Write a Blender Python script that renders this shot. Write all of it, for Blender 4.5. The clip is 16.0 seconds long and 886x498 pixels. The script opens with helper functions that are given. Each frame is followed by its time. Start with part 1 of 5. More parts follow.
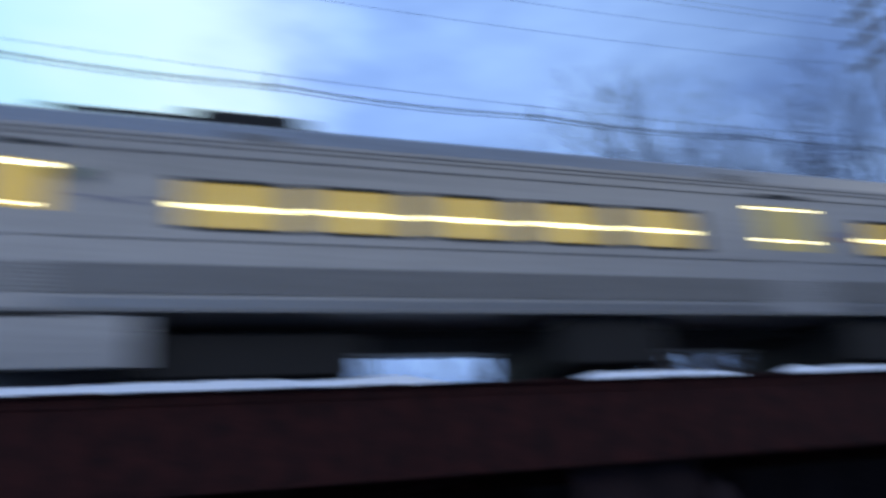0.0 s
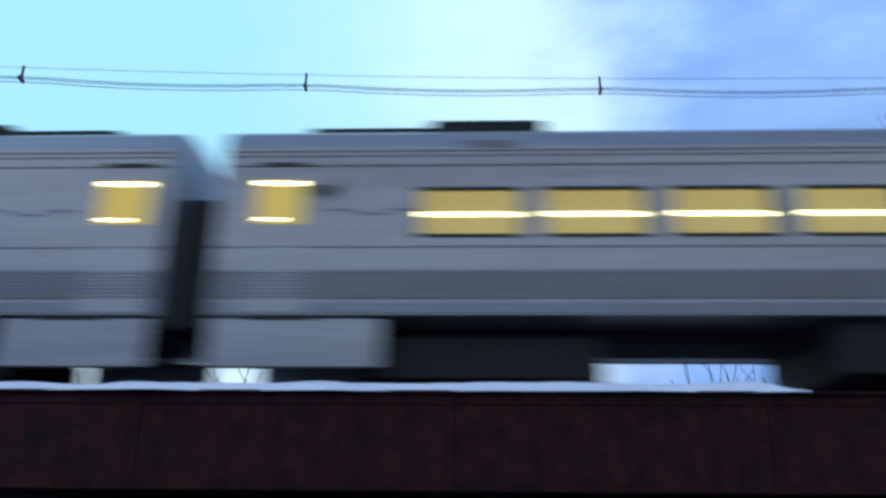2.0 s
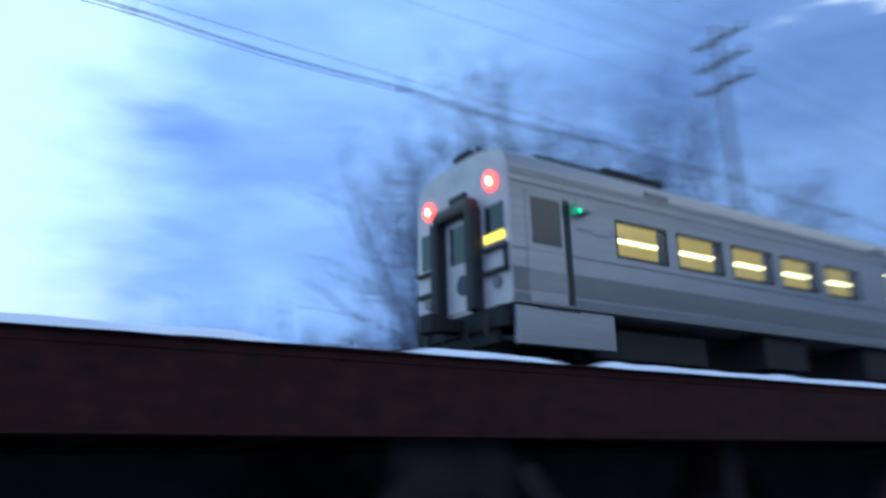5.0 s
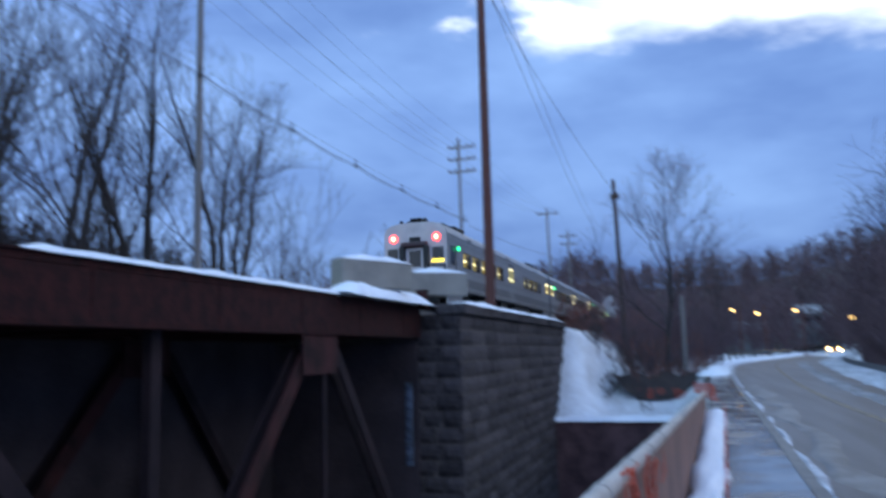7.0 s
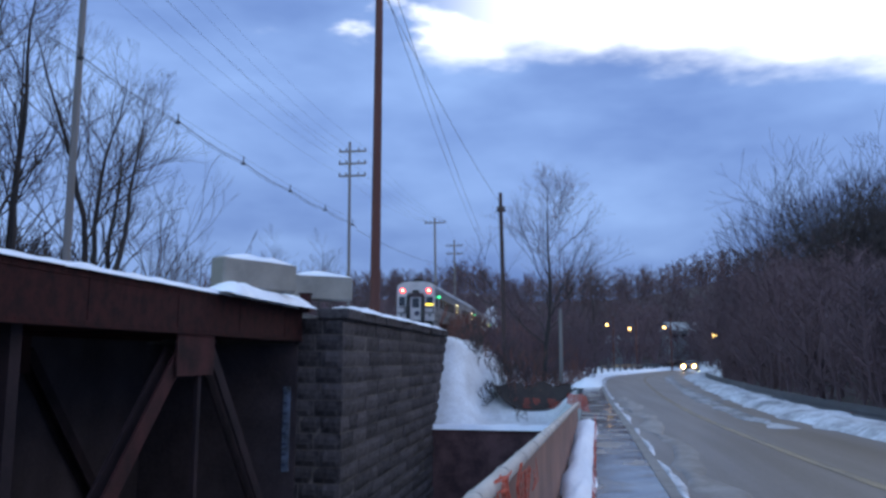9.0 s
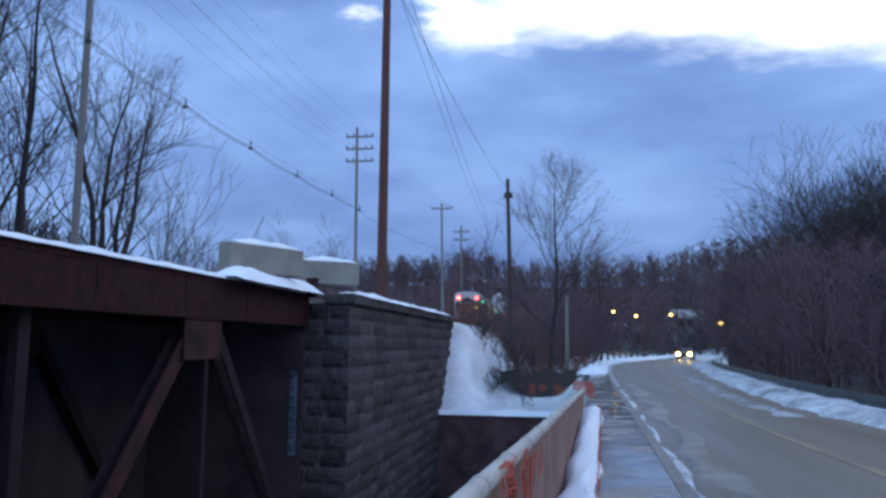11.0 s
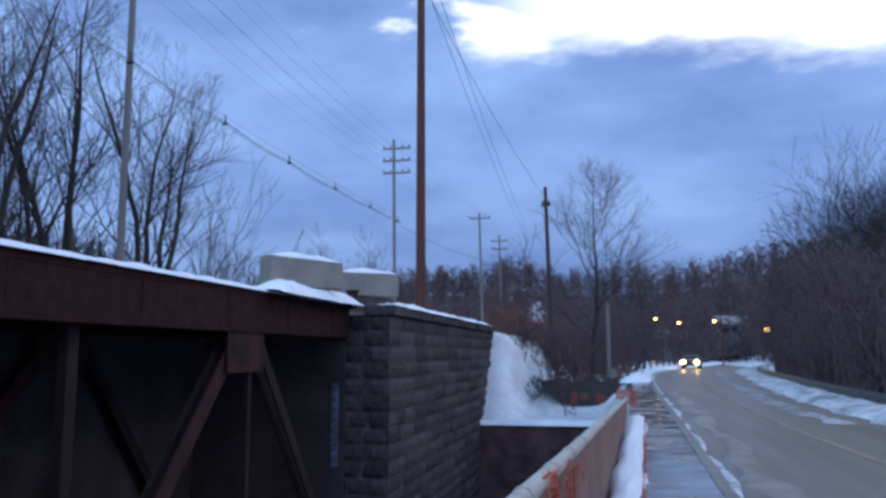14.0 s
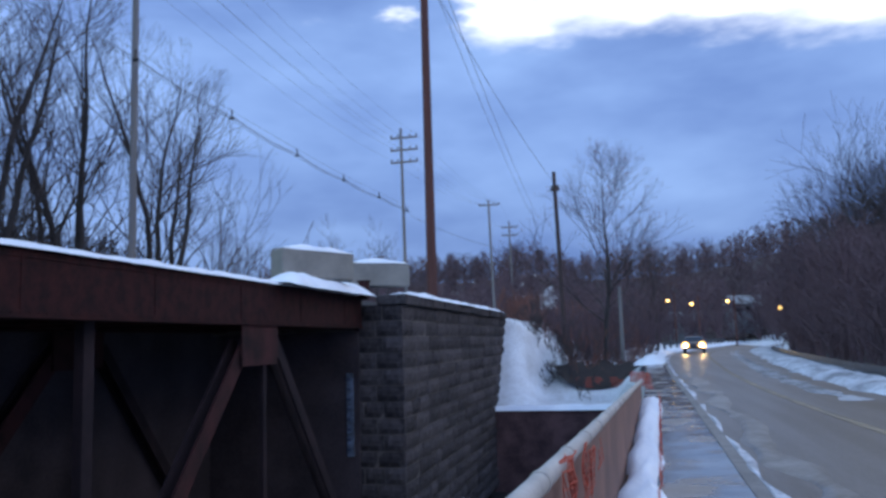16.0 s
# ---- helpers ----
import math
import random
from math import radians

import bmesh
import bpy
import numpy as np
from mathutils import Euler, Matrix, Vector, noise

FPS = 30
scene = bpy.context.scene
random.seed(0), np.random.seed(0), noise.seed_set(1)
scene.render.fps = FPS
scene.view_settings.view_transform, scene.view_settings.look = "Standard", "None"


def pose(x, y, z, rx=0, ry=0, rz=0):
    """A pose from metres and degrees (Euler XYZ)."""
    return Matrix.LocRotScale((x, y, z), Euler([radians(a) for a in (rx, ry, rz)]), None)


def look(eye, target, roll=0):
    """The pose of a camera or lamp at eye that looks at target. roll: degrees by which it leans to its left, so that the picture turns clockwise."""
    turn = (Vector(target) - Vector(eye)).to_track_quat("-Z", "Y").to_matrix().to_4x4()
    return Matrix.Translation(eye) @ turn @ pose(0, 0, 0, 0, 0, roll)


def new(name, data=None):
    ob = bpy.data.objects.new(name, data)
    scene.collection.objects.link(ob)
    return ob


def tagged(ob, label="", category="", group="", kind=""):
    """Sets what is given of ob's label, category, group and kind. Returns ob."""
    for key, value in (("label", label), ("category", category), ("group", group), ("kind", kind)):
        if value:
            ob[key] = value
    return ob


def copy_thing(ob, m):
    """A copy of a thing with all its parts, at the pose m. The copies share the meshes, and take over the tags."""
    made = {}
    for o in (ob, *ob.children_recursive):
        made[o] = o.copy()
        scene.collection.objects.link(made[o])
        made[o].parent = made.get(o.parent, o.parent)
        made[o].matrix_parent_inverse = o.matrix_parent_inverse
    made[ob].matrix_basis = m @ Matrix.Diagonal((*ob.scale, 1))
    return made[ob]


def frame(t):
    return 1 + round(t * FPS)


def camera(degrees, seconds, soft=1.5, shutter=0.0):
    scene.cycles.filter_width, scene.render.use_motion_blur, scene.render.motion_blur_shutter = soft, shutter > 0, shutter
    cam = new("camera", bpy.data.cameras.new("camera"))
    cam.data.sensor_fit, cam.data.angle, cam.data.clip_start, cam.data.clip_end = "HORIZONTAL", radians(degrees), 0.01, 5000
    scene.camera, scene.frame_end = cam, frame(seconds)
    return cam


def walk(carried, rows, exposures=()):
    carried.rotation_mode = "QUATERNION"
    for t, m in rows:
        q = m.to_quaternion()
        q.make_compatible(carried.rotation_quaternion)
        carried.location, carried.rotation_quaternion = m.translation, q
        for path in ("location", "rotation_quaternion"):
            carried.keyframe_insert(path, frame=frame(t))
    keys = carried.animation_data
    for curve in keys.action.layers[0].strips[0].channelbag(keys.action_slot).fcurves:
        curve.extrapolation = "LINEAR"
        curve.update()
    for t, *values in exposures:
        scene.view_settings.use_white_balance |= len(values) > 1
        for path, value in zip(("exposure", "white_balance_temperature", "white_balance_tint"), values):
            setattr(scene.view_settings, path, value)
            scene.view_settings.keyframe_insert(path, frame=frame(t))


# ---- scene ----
cam = camera(58.0, 16.0, soft=2.8, shutter=1.2)

EYE = (0.0, 0.0, 1.6)


def aim(t, yaw, pitch, roll):
    a, p = radians(yaw), radians(pitch)
    d = Vector((-math.sin(a) * math.cos(p), math.cos(a) * math.cos(p), math.sin(p)))
    return t, look(EYE, Vector(EYE) + d, roll)


walk(cam, [aim(*r) for r in (
    (0.0, 67.0, 19.1, -5.8), (0.5, 83.8, 22.1, -1.2), (1.0, 90.7, 20.6, 0.9), (1.5, 91.4, 19.1, 0.25),
    (2.0, 92.2, 20.4, 0.6), (2.5, 92.1, 21.2, 1.5), (3.0, 92.6, 21.4, 1.6), (3.5, 93.9, 20.9, 1.6),
    (3.7, 93.7, 20.4, 1.6), (4.7, 66.0, 17.0, -0.6), (5.8, 34.49, 12.74, -1.66), (6.0, 30.62, 11.54, -0.7), (6.5, 22.63, 9.64, -0.93),
    (7.0, 17.19, 7.44, -1.52), (7.5, 14.36, 5.87, -0.3), (8.0, 11.01, 6.41, 1.0), (8.5, 9.61, 7.46, 0.74),
    (9.0, 9.01, 7.8, 0.2), (11.5, 9.55, 6.62, 0.65), (12.0, 9.78, 6.57, 0.32), (12.5, 9.84, 6.35, 0.32),
    (13.0, 10.03, 6.58, 0.36), (13.5, 10.47, 5.9, 1.72), (14.0, 12.27, 7.5, -0.14), (14.5, 12.53, 7.32, -0.52),
    (15.0, 11.76, 6.91, -1.75), (15.5, 12.13, 6.76, -2.25), (16.0, 13.02, 6.65, -1.74))],
    exposures=((0.0, -0.35, 6300, 8), (0.5, -0.45, 5850, 2), (1.0, -0.62, 5350, 3), (1.5, -0.36, 5800, 2), (2.0, -0.35, 6100, 4), (2.5, -0.65, 4800, -12), (3.0, -0.72, 4650, -14), (3.7, -0.7, 5050, -9), (5.8, 0.05, 5950, 5), (8.0, 0.06, 6300, 8), (9.0, 0.05, 6500, 10), (11.4, 0.05, 6250, 7), (13.4, 0.02, 6150, 6), (14.2, 0.07, 6450, 10), (16.0, 0.07, 6450, 10)))

# ---- sky and light ----


def sky():
    world = bpy.data.worlds.new("dusk_sky")
    scene.world = world
    world.use_nodes = True
    nt = world.node_tree
    nt.nodes.clear()
    N, L = nt.nodes.new, nt.links.new

    def math_node(op, a, b=None, clamp=False):
        n = N("ShaderNodeMath")
        n.operation, n.use_clamp = op, clamp
        for i, v in enumerate((a, b)):
            if v is None:
                continue
            if isinstance(v, (int, float)):
                n.inputs[i].default_value = v
            else:
                L(v, n.inputs[i])
        return n.outputs[0]

    def smooth(v, lo, hi):
        n = N("ShaderNodeMapRange")
        n.interpolation_type = "SMOOTHSTEP"
        L(v, n.inputs["Value"])
        n.inputs["From Min"].default_value, n.inputs["From Max"].default_value = lo, hi
        return n.outputs["Result"]

    def dot(v, axis):
        n = N("ShaderNodeVectorMath")
        n.operation = "DOT_PRODUCT"
        L(v, n.inputs[0])
        n.inputs[1].default_value = axis
        return n.outputs["Value"]

    def mix(f, a, b):
        n = N("ShaderNodeMix")
        n.data_type = "RGBA"
        if isinstance(f, float):
            n.inputs["Factor"].default_value = f
        else:
            L(f, n.inputs["Factor"])
        for k, v in (("A", a), ("B", b)):
            s = [i for i in n.inputs if i.name == k and i.type == "RGBA"][0]
            if isinstance(v, tuple):
                s.default_value = (*v, 1)
            else:
                L(v, s)
        return [o for o in n.outputs if o.type == "RGBA"][0]

    tc = N("ShaderNodeTexCoord").outputs["Generated"]
    stretch = N("ShaderNodeVectorMath")
    stretch.operation = "MULTIPLY"
    L(tc, stretch.inputs[0])
    stretch.inputs[1].default_value = (1.0, 1.0, 2.6)

    def cloud_noise(scale, detail):
        n = N("ShaderNodeTexNoise")
        n.inputs["Scale"].default_value, n.inputs["Detail"].default_value = scale, detail
        n.inputs["Roughness"].default_value = 0.5
        L(stretch.outputs[0], n.inputs["Vector"])
        return math_node("SUBTRACT", n.outputs["Fac"], 0.5)

    big, fine = cloud_noise(3.0, 4.0), cloud_noise(9.0, 5.0)
    wobble = math_node("ADD", math_node("MULTIPLY", big, 0.10), math_node("MULTIPLY", fine, 0.12))
    # a break in the cloud over the road's far end, and a clear sky to the side and behind
    brk = math_node("ADD", math_node("ADD", dot(tc, BREAK), math_node("MULTIPLY", wobble, 0.6)), -0.352)
    torn = mix(smooth(dot(tc, (-1, 0, 0)), 0.0, 0.2), (1.0, 1.0, 1.0), smooth(math_node("ADD", big, math_node("MULTIPLY", fine, 1.2)), -0.03, 0.20))
    side = math_node("ADD", dot(tc, SIDE), math_node("MULTIPLY", wobble, 1.4))
    ahead = smooth(math_node("ADD", dot(tc, AHEAD), wobble), -0.03, 0.06)
    open_break = math_node("MULTIPLY", math_node("MULTIPLY", math_node("MULTIPLY", smooth(brk, -0.014, 0.030), smooth(brk, 0.42, 0.26)), ahead), torn)
    open_side = math_node("MULTIPLY", smooth(side, -0.10, 0.16), smooth(dot(tc, BEHIND), -0.1, 0.25))
    up = dot(tc, (0, 0, 1))

    base = N("ShaderNodeTexSky")
    base.sky_type, base.sun_disc = "NISHITA", False
    base.sun_elevation, base.sun_rotation = radians(3), radians(200)
    base_dim = N("ShaderNodeVectorMath")
    base_dim.operation = "SCALE"
    L(base.outputs[0], base_dim.inputs[0])
    base_dim.inputs["Scale"].default_value = 0.1
    low = mix(smooth(up, 0.0, 0.30), CLOUD_LOW, CLOUD_HIGH)
    shade = mix(math_node("ADD", math_node("ADD", math_node("MULTIPLY", big, 2.2), math_node("MULTIPLY", fine, 0.8)), 0.5, True), CLOUD_DARK, CLOUD_PALE)
    cloud = mix(0.55, low, shade)
    haze = mix(smooth(up, 0.30, 0.17), mix(smooth(side, 0.45, 0.05), CLEAR, CLEAR_EDGE), LOW_HAZE)
    clear = mix(0.12, haze, base_dim.outputs[0])
    near = N("ShaderNodeVectorMath")
    near.operation = "SCALE"
    L(cloud, near.inputs[0])
    L(math_node("ADD", math_node("MULTIPLY", smooth(side, -0.75, 0.0), 0.6), 1.0), near.inputs["Scale"])
    glow = mix(open_break, near.outputs[0], GAP)
    total = mix(open_side, glow, clear)
    bg = N("ShaderNodeBackground")
    L(total, bg.inputs["Color"])
    bg.inputs["Strength"].default_value = 1.0
    out = N("ShaderNodeOutputWorld")
    L(bg.outputs[0], out.inputs["Surface"])


def bearing(yaw, elevation):
    a, e = radians(yaw), radians(elevation)
    return Vector((-math.sin(a) * math.cos(e), math.cos(a) * math.cos(e), math.sin(e)))


BREAK = (0.125, 0.0, 1.0)
AHEAD = tuple(-Vector((-math.cos(radians(30)), -math.sin(radians(30)), 0)))
BEHIND = tuple(Vector((-math.cos(radians(165)), -math.sin(radians(165)), 0)) * -1)
SIDE = tuple(Vector((-math.cos(radians(78)), -math.sin(radians(78)), 0)))
CLOUD_LOW, CLOUD_HIGH = (0.112, 0.190, 0.45), (0.25, 0.42, 0.88)
CLOUD_DARK, CLOUD_PALE = (0.105, 0.185, 0.455), (0.40, 0.61, 1.03)
LOW_HAZE = (1.15, 1.38, 1.62)
CLEAR, CLEAR_EDGE, GAP = (0.68, 1.24, 1.62), (1.15, 1.50, 1.72), (1.40, 1.46, 1.58)
sky()

sun = new("sun", bpy.data.lights.new("sun", "SUN"))
sun.data.energy, sun.data.angle, sun.data.color = 0.25, radians(40), (0.66, 0.82, 1.0)
sun.matrix_basis = look((0, 0, 60), tuple(Vector((0, 0, 60)) - bearing(200, 35)))

# ---- materials ----


def material(name, color, color2=None, rough=0.8, metal=0.0, scale=3.0, fine=30.0, bump=0.0, emit=None, power=0.0, per_piece=0.0, stretch=(1, 1, 1), coords="Object", wet=0.0, tight=0.0, spec=0.5):
    """A surface with stains at one scale and grain at another."""
    m = bpy.data.materials.new(name)
    m.use_nodes = True
    nt = m.node_tree
    N, L = nt.nodes.new, nt.links.new
    b = nt.nodes["Principled BSDF"]
    b.inputs["Roughness"].default_value, b.inputs["Metallic"].default_value = rough, metal
    b.inputs["Specular IOR Level"].default_value = spec
    if emit:
        b.inputs["Base Color"].default_value = (*color, 1)
        b.inputs["Emission Color"].default_value = (*emit, 1)
        b.inputs["Emission Strength"].default_value = power
        return m
    color2 = color2 or tuple(c * 0.7 for c in color)
    tc, mp = N("ShaderNodeTexCoord"), N("ShaderNodeMapping")
    L(tc.outputs[coords], mp.inputs["Vector"])
    mp.inputs["Scale"].default_value = stretch
    n1, n2 = N("ShaderNodeTexNoise"), N("ShaderNodeTexNoise")
    for n, s, d in ((n1, scale, 4), (n2, fine, 3)):
        n.inputs["Scale"].default_value, n.inputs["Detail"].default_value = s, d
        L(mp.outputs[0], n.inputs["Vector"])
    add = N("ShaderNodeMath")
    add.operation = "MULTIPLY_ADD"
    L(n2.outputs["Fac"], add.inputs[0])
    add.inputs[1].default_value = 0.5
    L(n1.outputs["Fac"], add.inputs[2])
    mr = N("ShaderNodeMapRange")
    mr.inputs["From Min"].default_value, mr.inputs["From Max"].default_value = 0.5 + tight, 1.0 - tight
    L(add.outputs[0], mr.inputs["Value"])
    fac = mr.outputs["Result"]
    if per_piece:
        info, pp = N("ShaderNodeObjectInfo"), N("ShaderNodeMath")
        pp.operation = "MULTIPLY_ADD"
        L(info.outputs["Random"], pp.inputs[0])
        pp.inputs[1].default_value = per_piece
        L(fac, pp.inputs[2])
        sub = N("ShaderNodeMath")
        sub.operation, sub.use_clamp = "SUBTRACT", True
        L(pp.outputs[0], sub.inputs[0])
        sub.inputs[1].default_value = per_piece / 2
        fac = sub.outputs[0]
    mx = N("ShaderNodeMix")
    mx.data_type = "RGBA"
    L(fac, mx.inputs["Factor"])
    a, c = [i for i in mx.inputs if i.type == "RGBA"]
    a.default_value, c.default_value = (*color, 1), (*color2, 1)
    L([o for o in mx.outputs if o.type == "RGBA"][0], b.inputs["Base Color"])
    if wet:
        n3, wr = N("ShaderNodeTexNoise"), N("ShaderNodeMapRange")
        n3.inputs["Scale"].default_value, n3.inputs["Detail"].default_value = wet, 4
        L(mp.outputs[0], n3.inputs["Vector"])
        L(n3.outputs["Fac"], wr.inputs["Value"])
        wr.inputs["From Min"].default_value, wr.inputs["From Max"].default_value = 0.46, 0.66
        wr.inputs["To Min"].default_value, wr.inputs["To Max"].default_value = 0.07, rough
        L(wr.outputs["Result"], b.inputs["Roughness"])
        n4, wave = N("ShaderNodeTexNoise"), N("ShaderNodeBump")
        n4.inputs["Scale"].default_value, n4.inputs["Detail"].default_value = 2.4, 2
        L(tc.outputs[coords], n4.inputs["Vector"])
        wave.inputs["Strength"].default_value, wave.inputs["Distance"].default_value = 1.0, 0.008
        L(n4.outputs["Fac"], wave.inputs["Height"])
        L(wave.outputs[0], b.inputs["Normal"])
    if bump:
        bp = N("ShaderNodeBump")
        bp.inputs["Strength"].default_value, bp.inputs["Distance"].default_value = 0.6, bump
        L(add.outputs[0], bp.inputs["Height"])
        if wet:
            L(wave.outputs[0], bp.inputs["Normal"])
        L(bp.outputs[0], b.inputs["Normal"])
    return m


RUST = material("rusted_steel", (0.040, 0.0105, 0.0105), (0.012, 0.0050, 0.0060), 0.9, 0.0, 3.4, 16, 0.006, tight=0.03, spec=0.2)
# darker copy of the truss steel, with the shade under the deck in its colour
SHADE_STEEL = material("shade_black_steel", (0.026, 0.016, 0.020), (0.013, 0.009, 0.012), 0.9, 0.0, 1.5, 25, 0.004, tight=0.08, spec=0.2)
# masonry with the deep shade under the bridge put into its colour
SHADE_WALL = material("shade_black_masonry", (0.060, 0.046, 0.054), (0.026, 0.021, 0.025), 0.95, 0, 0.8, 10, 0.02, spec=0.2)
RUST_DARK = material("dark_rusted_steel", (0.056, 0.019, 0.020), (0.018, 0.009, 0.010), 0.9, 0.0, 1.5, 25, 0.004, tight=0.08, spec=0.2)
SNOW = material("snow", (0.80, 0.82, 0.86), (0.66, 0.69, 0.76), 0.75, 0, 0.9, 14, 0.03)
OLD_SNOW = material("old_snow", (0.34, 0.34, 0.36), (0.10, 0.098, 0.10), 0.75, 0, 0.7, 9, 0.03, tight=0.1)
SLUSH = material("grey_slush", (0.15, 0.148, 0.152), (0.05, 0.049, 0.05), 0.45, 0, 1.2, 9, 0.01, tight=0.1)
PLOWED = material("plowed_snow", (0.60, 0.61, 0.66), (0.20, 0.20, 0.215), 0.8, 0, 1.1, 7, 0.05, tight=0.06)
ASPHALT = material("asphalt", (0.009, 0.009, 0.011), (0.060, 0.059, 0.065), 0.42, 0, 0.8, 40, 0.002, stretch=(1.8, 0.10, 1), tight=0.12, spec=0.48)
SIDEWALK = material("wet_concrete_paving", (0.10, 0.085, 0.075), (0.21, 0.185, 0.165), 0.42, 0, 1.1, 30, 0.002, wet=0.9, tight=0.1)
CONCRETE = material("concrete", (0.27, 0.255, 0.23), (0.18, 0.168, 0.155), 0.85, 0, 1.2, 25, 0.004)
KERB = material("stained_kerb_stone", (0.20, 0.19, 0.185), (0.09, 0.085, 0.085), 0.7, 0, 1.2, 25, 0.004)
WALL_CONCRETE = material("stained_concrete", (0.125, 0.072, 0.076), (0.045, 0.027, 0.030), 0.9, 0, 0.8, 18, 0.006, tight=0.08, spec=0.2)
PARAPET = material("parapet_concrete", (0.25, 0.138, 0.108), (0.125, 0.075, 0.066), 0.85, 0, 1.5, 25, 0.004)
STONE = material("rough_stone", (0.078, 0.066, 0.071), (0.020, 0.017, 0.020), 0.92, 0, 5.0, 18, 0.03, per_piece=0.7, spec=0.25)
MORTAR = material("pale_mortar", (0.135, 0.112, 0.108), (0.06, 0.05, 0.047), 0.95, 0, 2, 30, 0.004)
PIPE = material("pale_pipe_wrap", (0.44, 0.40, 0.37), (0.27, 0.24, 0.22), 0.6, 0, 2.5, 30, 0.003)
ORANGE = material("orange_netting", (0.50, 0.075, 0.035), (0.28, 0.045, 0.03), 0.7, 0, 4, 40)
STEEL = material("stainless_steel", (0.315, 0.32, 0.335), (0.215, 0.22, 0.23), 0.36, 0.45, 0.8, 12, 0, stretch=(1, 0.08, 1))
STEEL_DARK = material("dull_steel_panel", (0.185, 0.188, 0.195), (0.13, 0.132, 0.138), 0.5, 0.4, 0.8, 12, 0, stretch=(1, 0.08, 1))
BLACK = material("black_underframe", (0.016, 0.015, 0.016), (0.010, 0.010, 0.011), 0.8, 0.2, 2, 20)
RUBBER = material("black_rubber", (0.012, 0.012, 0.013), (0.02, 0.02, 0.02), 0.7, 0, 3, 20)
BLUE_BAND = material("dark_blue_paint", (0.02, 0.03, 0.08), (0.015, 0.02, 0.05), 0.5)
RED_PAINT = material("dull_red_paint", (0.26, 0.14, 0.14), (0.20, 0.12, 0.12), 0.6)
WARM = material("warm_lit_glazing", (0.08, 0.07, 0.02), rough=0.3, emit=(1.0, 0.70, 0.11), power=0.62)
TUBE = material("lit_ceiling_tube", (0.9, 0.9, 0.8), emit=(1.0, 0.84, 0.42), power=7.5)
PANE = material("smoked_pane", (0.80, 0.82, 0.78), (0.72, 0.74, 0.70), 0.03, 0, 0.6, 5)
PANE.node_tree.nodes["Principled BSDF"].inputs["Transmission Weight"].default_value = 1.0
WARM_DIM = material("dim_lit_glazing", (0.15, 0.14, 0.08), rough=0.3, emit=(0.95, 0.80, 0.20), power=0.27)
WINDOW_DARK = material("dark_glazing", (0.02, 0.025, 0.03), (0.015, 0.018, 0.02), 0.12)
RED_CORE = material("bright_marker_core", (0.9, 0.4, 0.3), emit=(1.0, 0.14, 0.09), power=34.0)
# red glow that carries the halo around the bright core
RED_HALO = material("red_marker_halo", (0.8, 0.1, 0.05), emit=(1.0, 0.045, 0.035), power=7.0)
GREEN_LAMP = material("green_door_lamp", (0.1, 0.8, 0.3), emit=(0.06, 1.0, 0.38), power=3.0)
YELLOW_SIGN = material("lit_yellow_sign", (0.9, 0.7, 0.1), emit=(1.0, 0.72, 0.06), power=2.2)
HEADLAMP = material("headlamp_glass", (1, 1, 0.9), emit=(1.0, 0.66, 0.25), power=500.0)
# glow of a wide disc that stands for the glare around each headlamp
HEAD_GLARE = material("headlamp_glare", (1, 0.8, 0.5), emit=(1.0, 0.50, 0.10), power=5.0)
STREET_GLOW = material("sodium_lamp", (1, 0.8, 0.5), emit=(1.0, 0.55, 0.14), power=7.5)
POLE_DARK = material("dark_pole_wood", (0.075, 0.048, 0.045), (0.045, 0.03, 0.03), 0.9, 0, 1.0, 20, 0.004, stretch=(4, 4, 0.3))
POLE_WOOD = material("weathered_pole_wood", (0.125, 0.044, 0.035), (0.062, 0.027, 0.023), 0.9, 0, 1.0, 20, 0.004, stretch=(4, 4, 0.3))
POLE_GREY = material("grey_pole_wood", (0.20, 0.185, 0.18), (0.13, 0.12, 0.12), 0.9, 0, 1.0, 20, 0.004, stretch=(4, 4, 0.3))
WIRE = material("black_cable", (0.012, 0.012, 0.014), rough=0.6)
BARK = material("bare_bark", (0.042, 0.034, 0.034), (0.026, 0.022, 0.023), 0.95, 0, 1.2, 18, 0.01, stretch=(3, 3, 0.5))
TWIG = material("bare_twigs", (0.064, 0.048, 0.049), (0.038, 0.031, 0.032), 0.95, 0, 1.2, 18)
SHRUB = material("red_brown_twigs", (0.22, 0.085, 0.062), (0.11, 0.050, 0.042), 0.95, 0, 0.6, 10)
WOODS = material("winter_woods", (0.130, 0.076, 0.086), (0.064, 0.042, 0.052), 0.95, 0, 0.12, 1.2)
HILL = material("wooded_hill", (0.135, 0.082, 0.092), (0.072, 0.048, 0.058), 0.95, 0, 0.03, 0.5)
YELLOW_LINE = material("worn_yellow_paint", (0.20, 0.15, 0.085), (0.06, 0.056, 0.055), 0.6, 0, 1.0, 10)
GALV = material("galvanised_steel", (0.14, 0.14, 0.145), (0.09, 0.09, 0.095), 0.5, 0.6, 1.5, 20)
BALLAST = material("dark_ballast", (0.09, 0.08, 0.075), (0.05, 0.045, 0.042), 0.95, 0, 2, 18, 0.03)
CAR_PAINT = material("silver_car_paint", (0.10, 0.09, 0.09), (0.07, 0.065, 0.065), 0.35, 0.5, 1, 10)

# ---- building helpers ----


def part(name, bm, mat, parent=None, label="", m=None, smooth=False):
    me = bpy.data.meshes.new(name)
    bm.to_mesh(me)
    bm.free()
    me.materials.append(mat)
    if smooth:
        me.shade_smooth()
    ob = new(name, me)
    if parent:
        ob.parent = parent
    if m:
        ob.matrix_basis = m
    if label:
        ob["label"] = label
    return ob


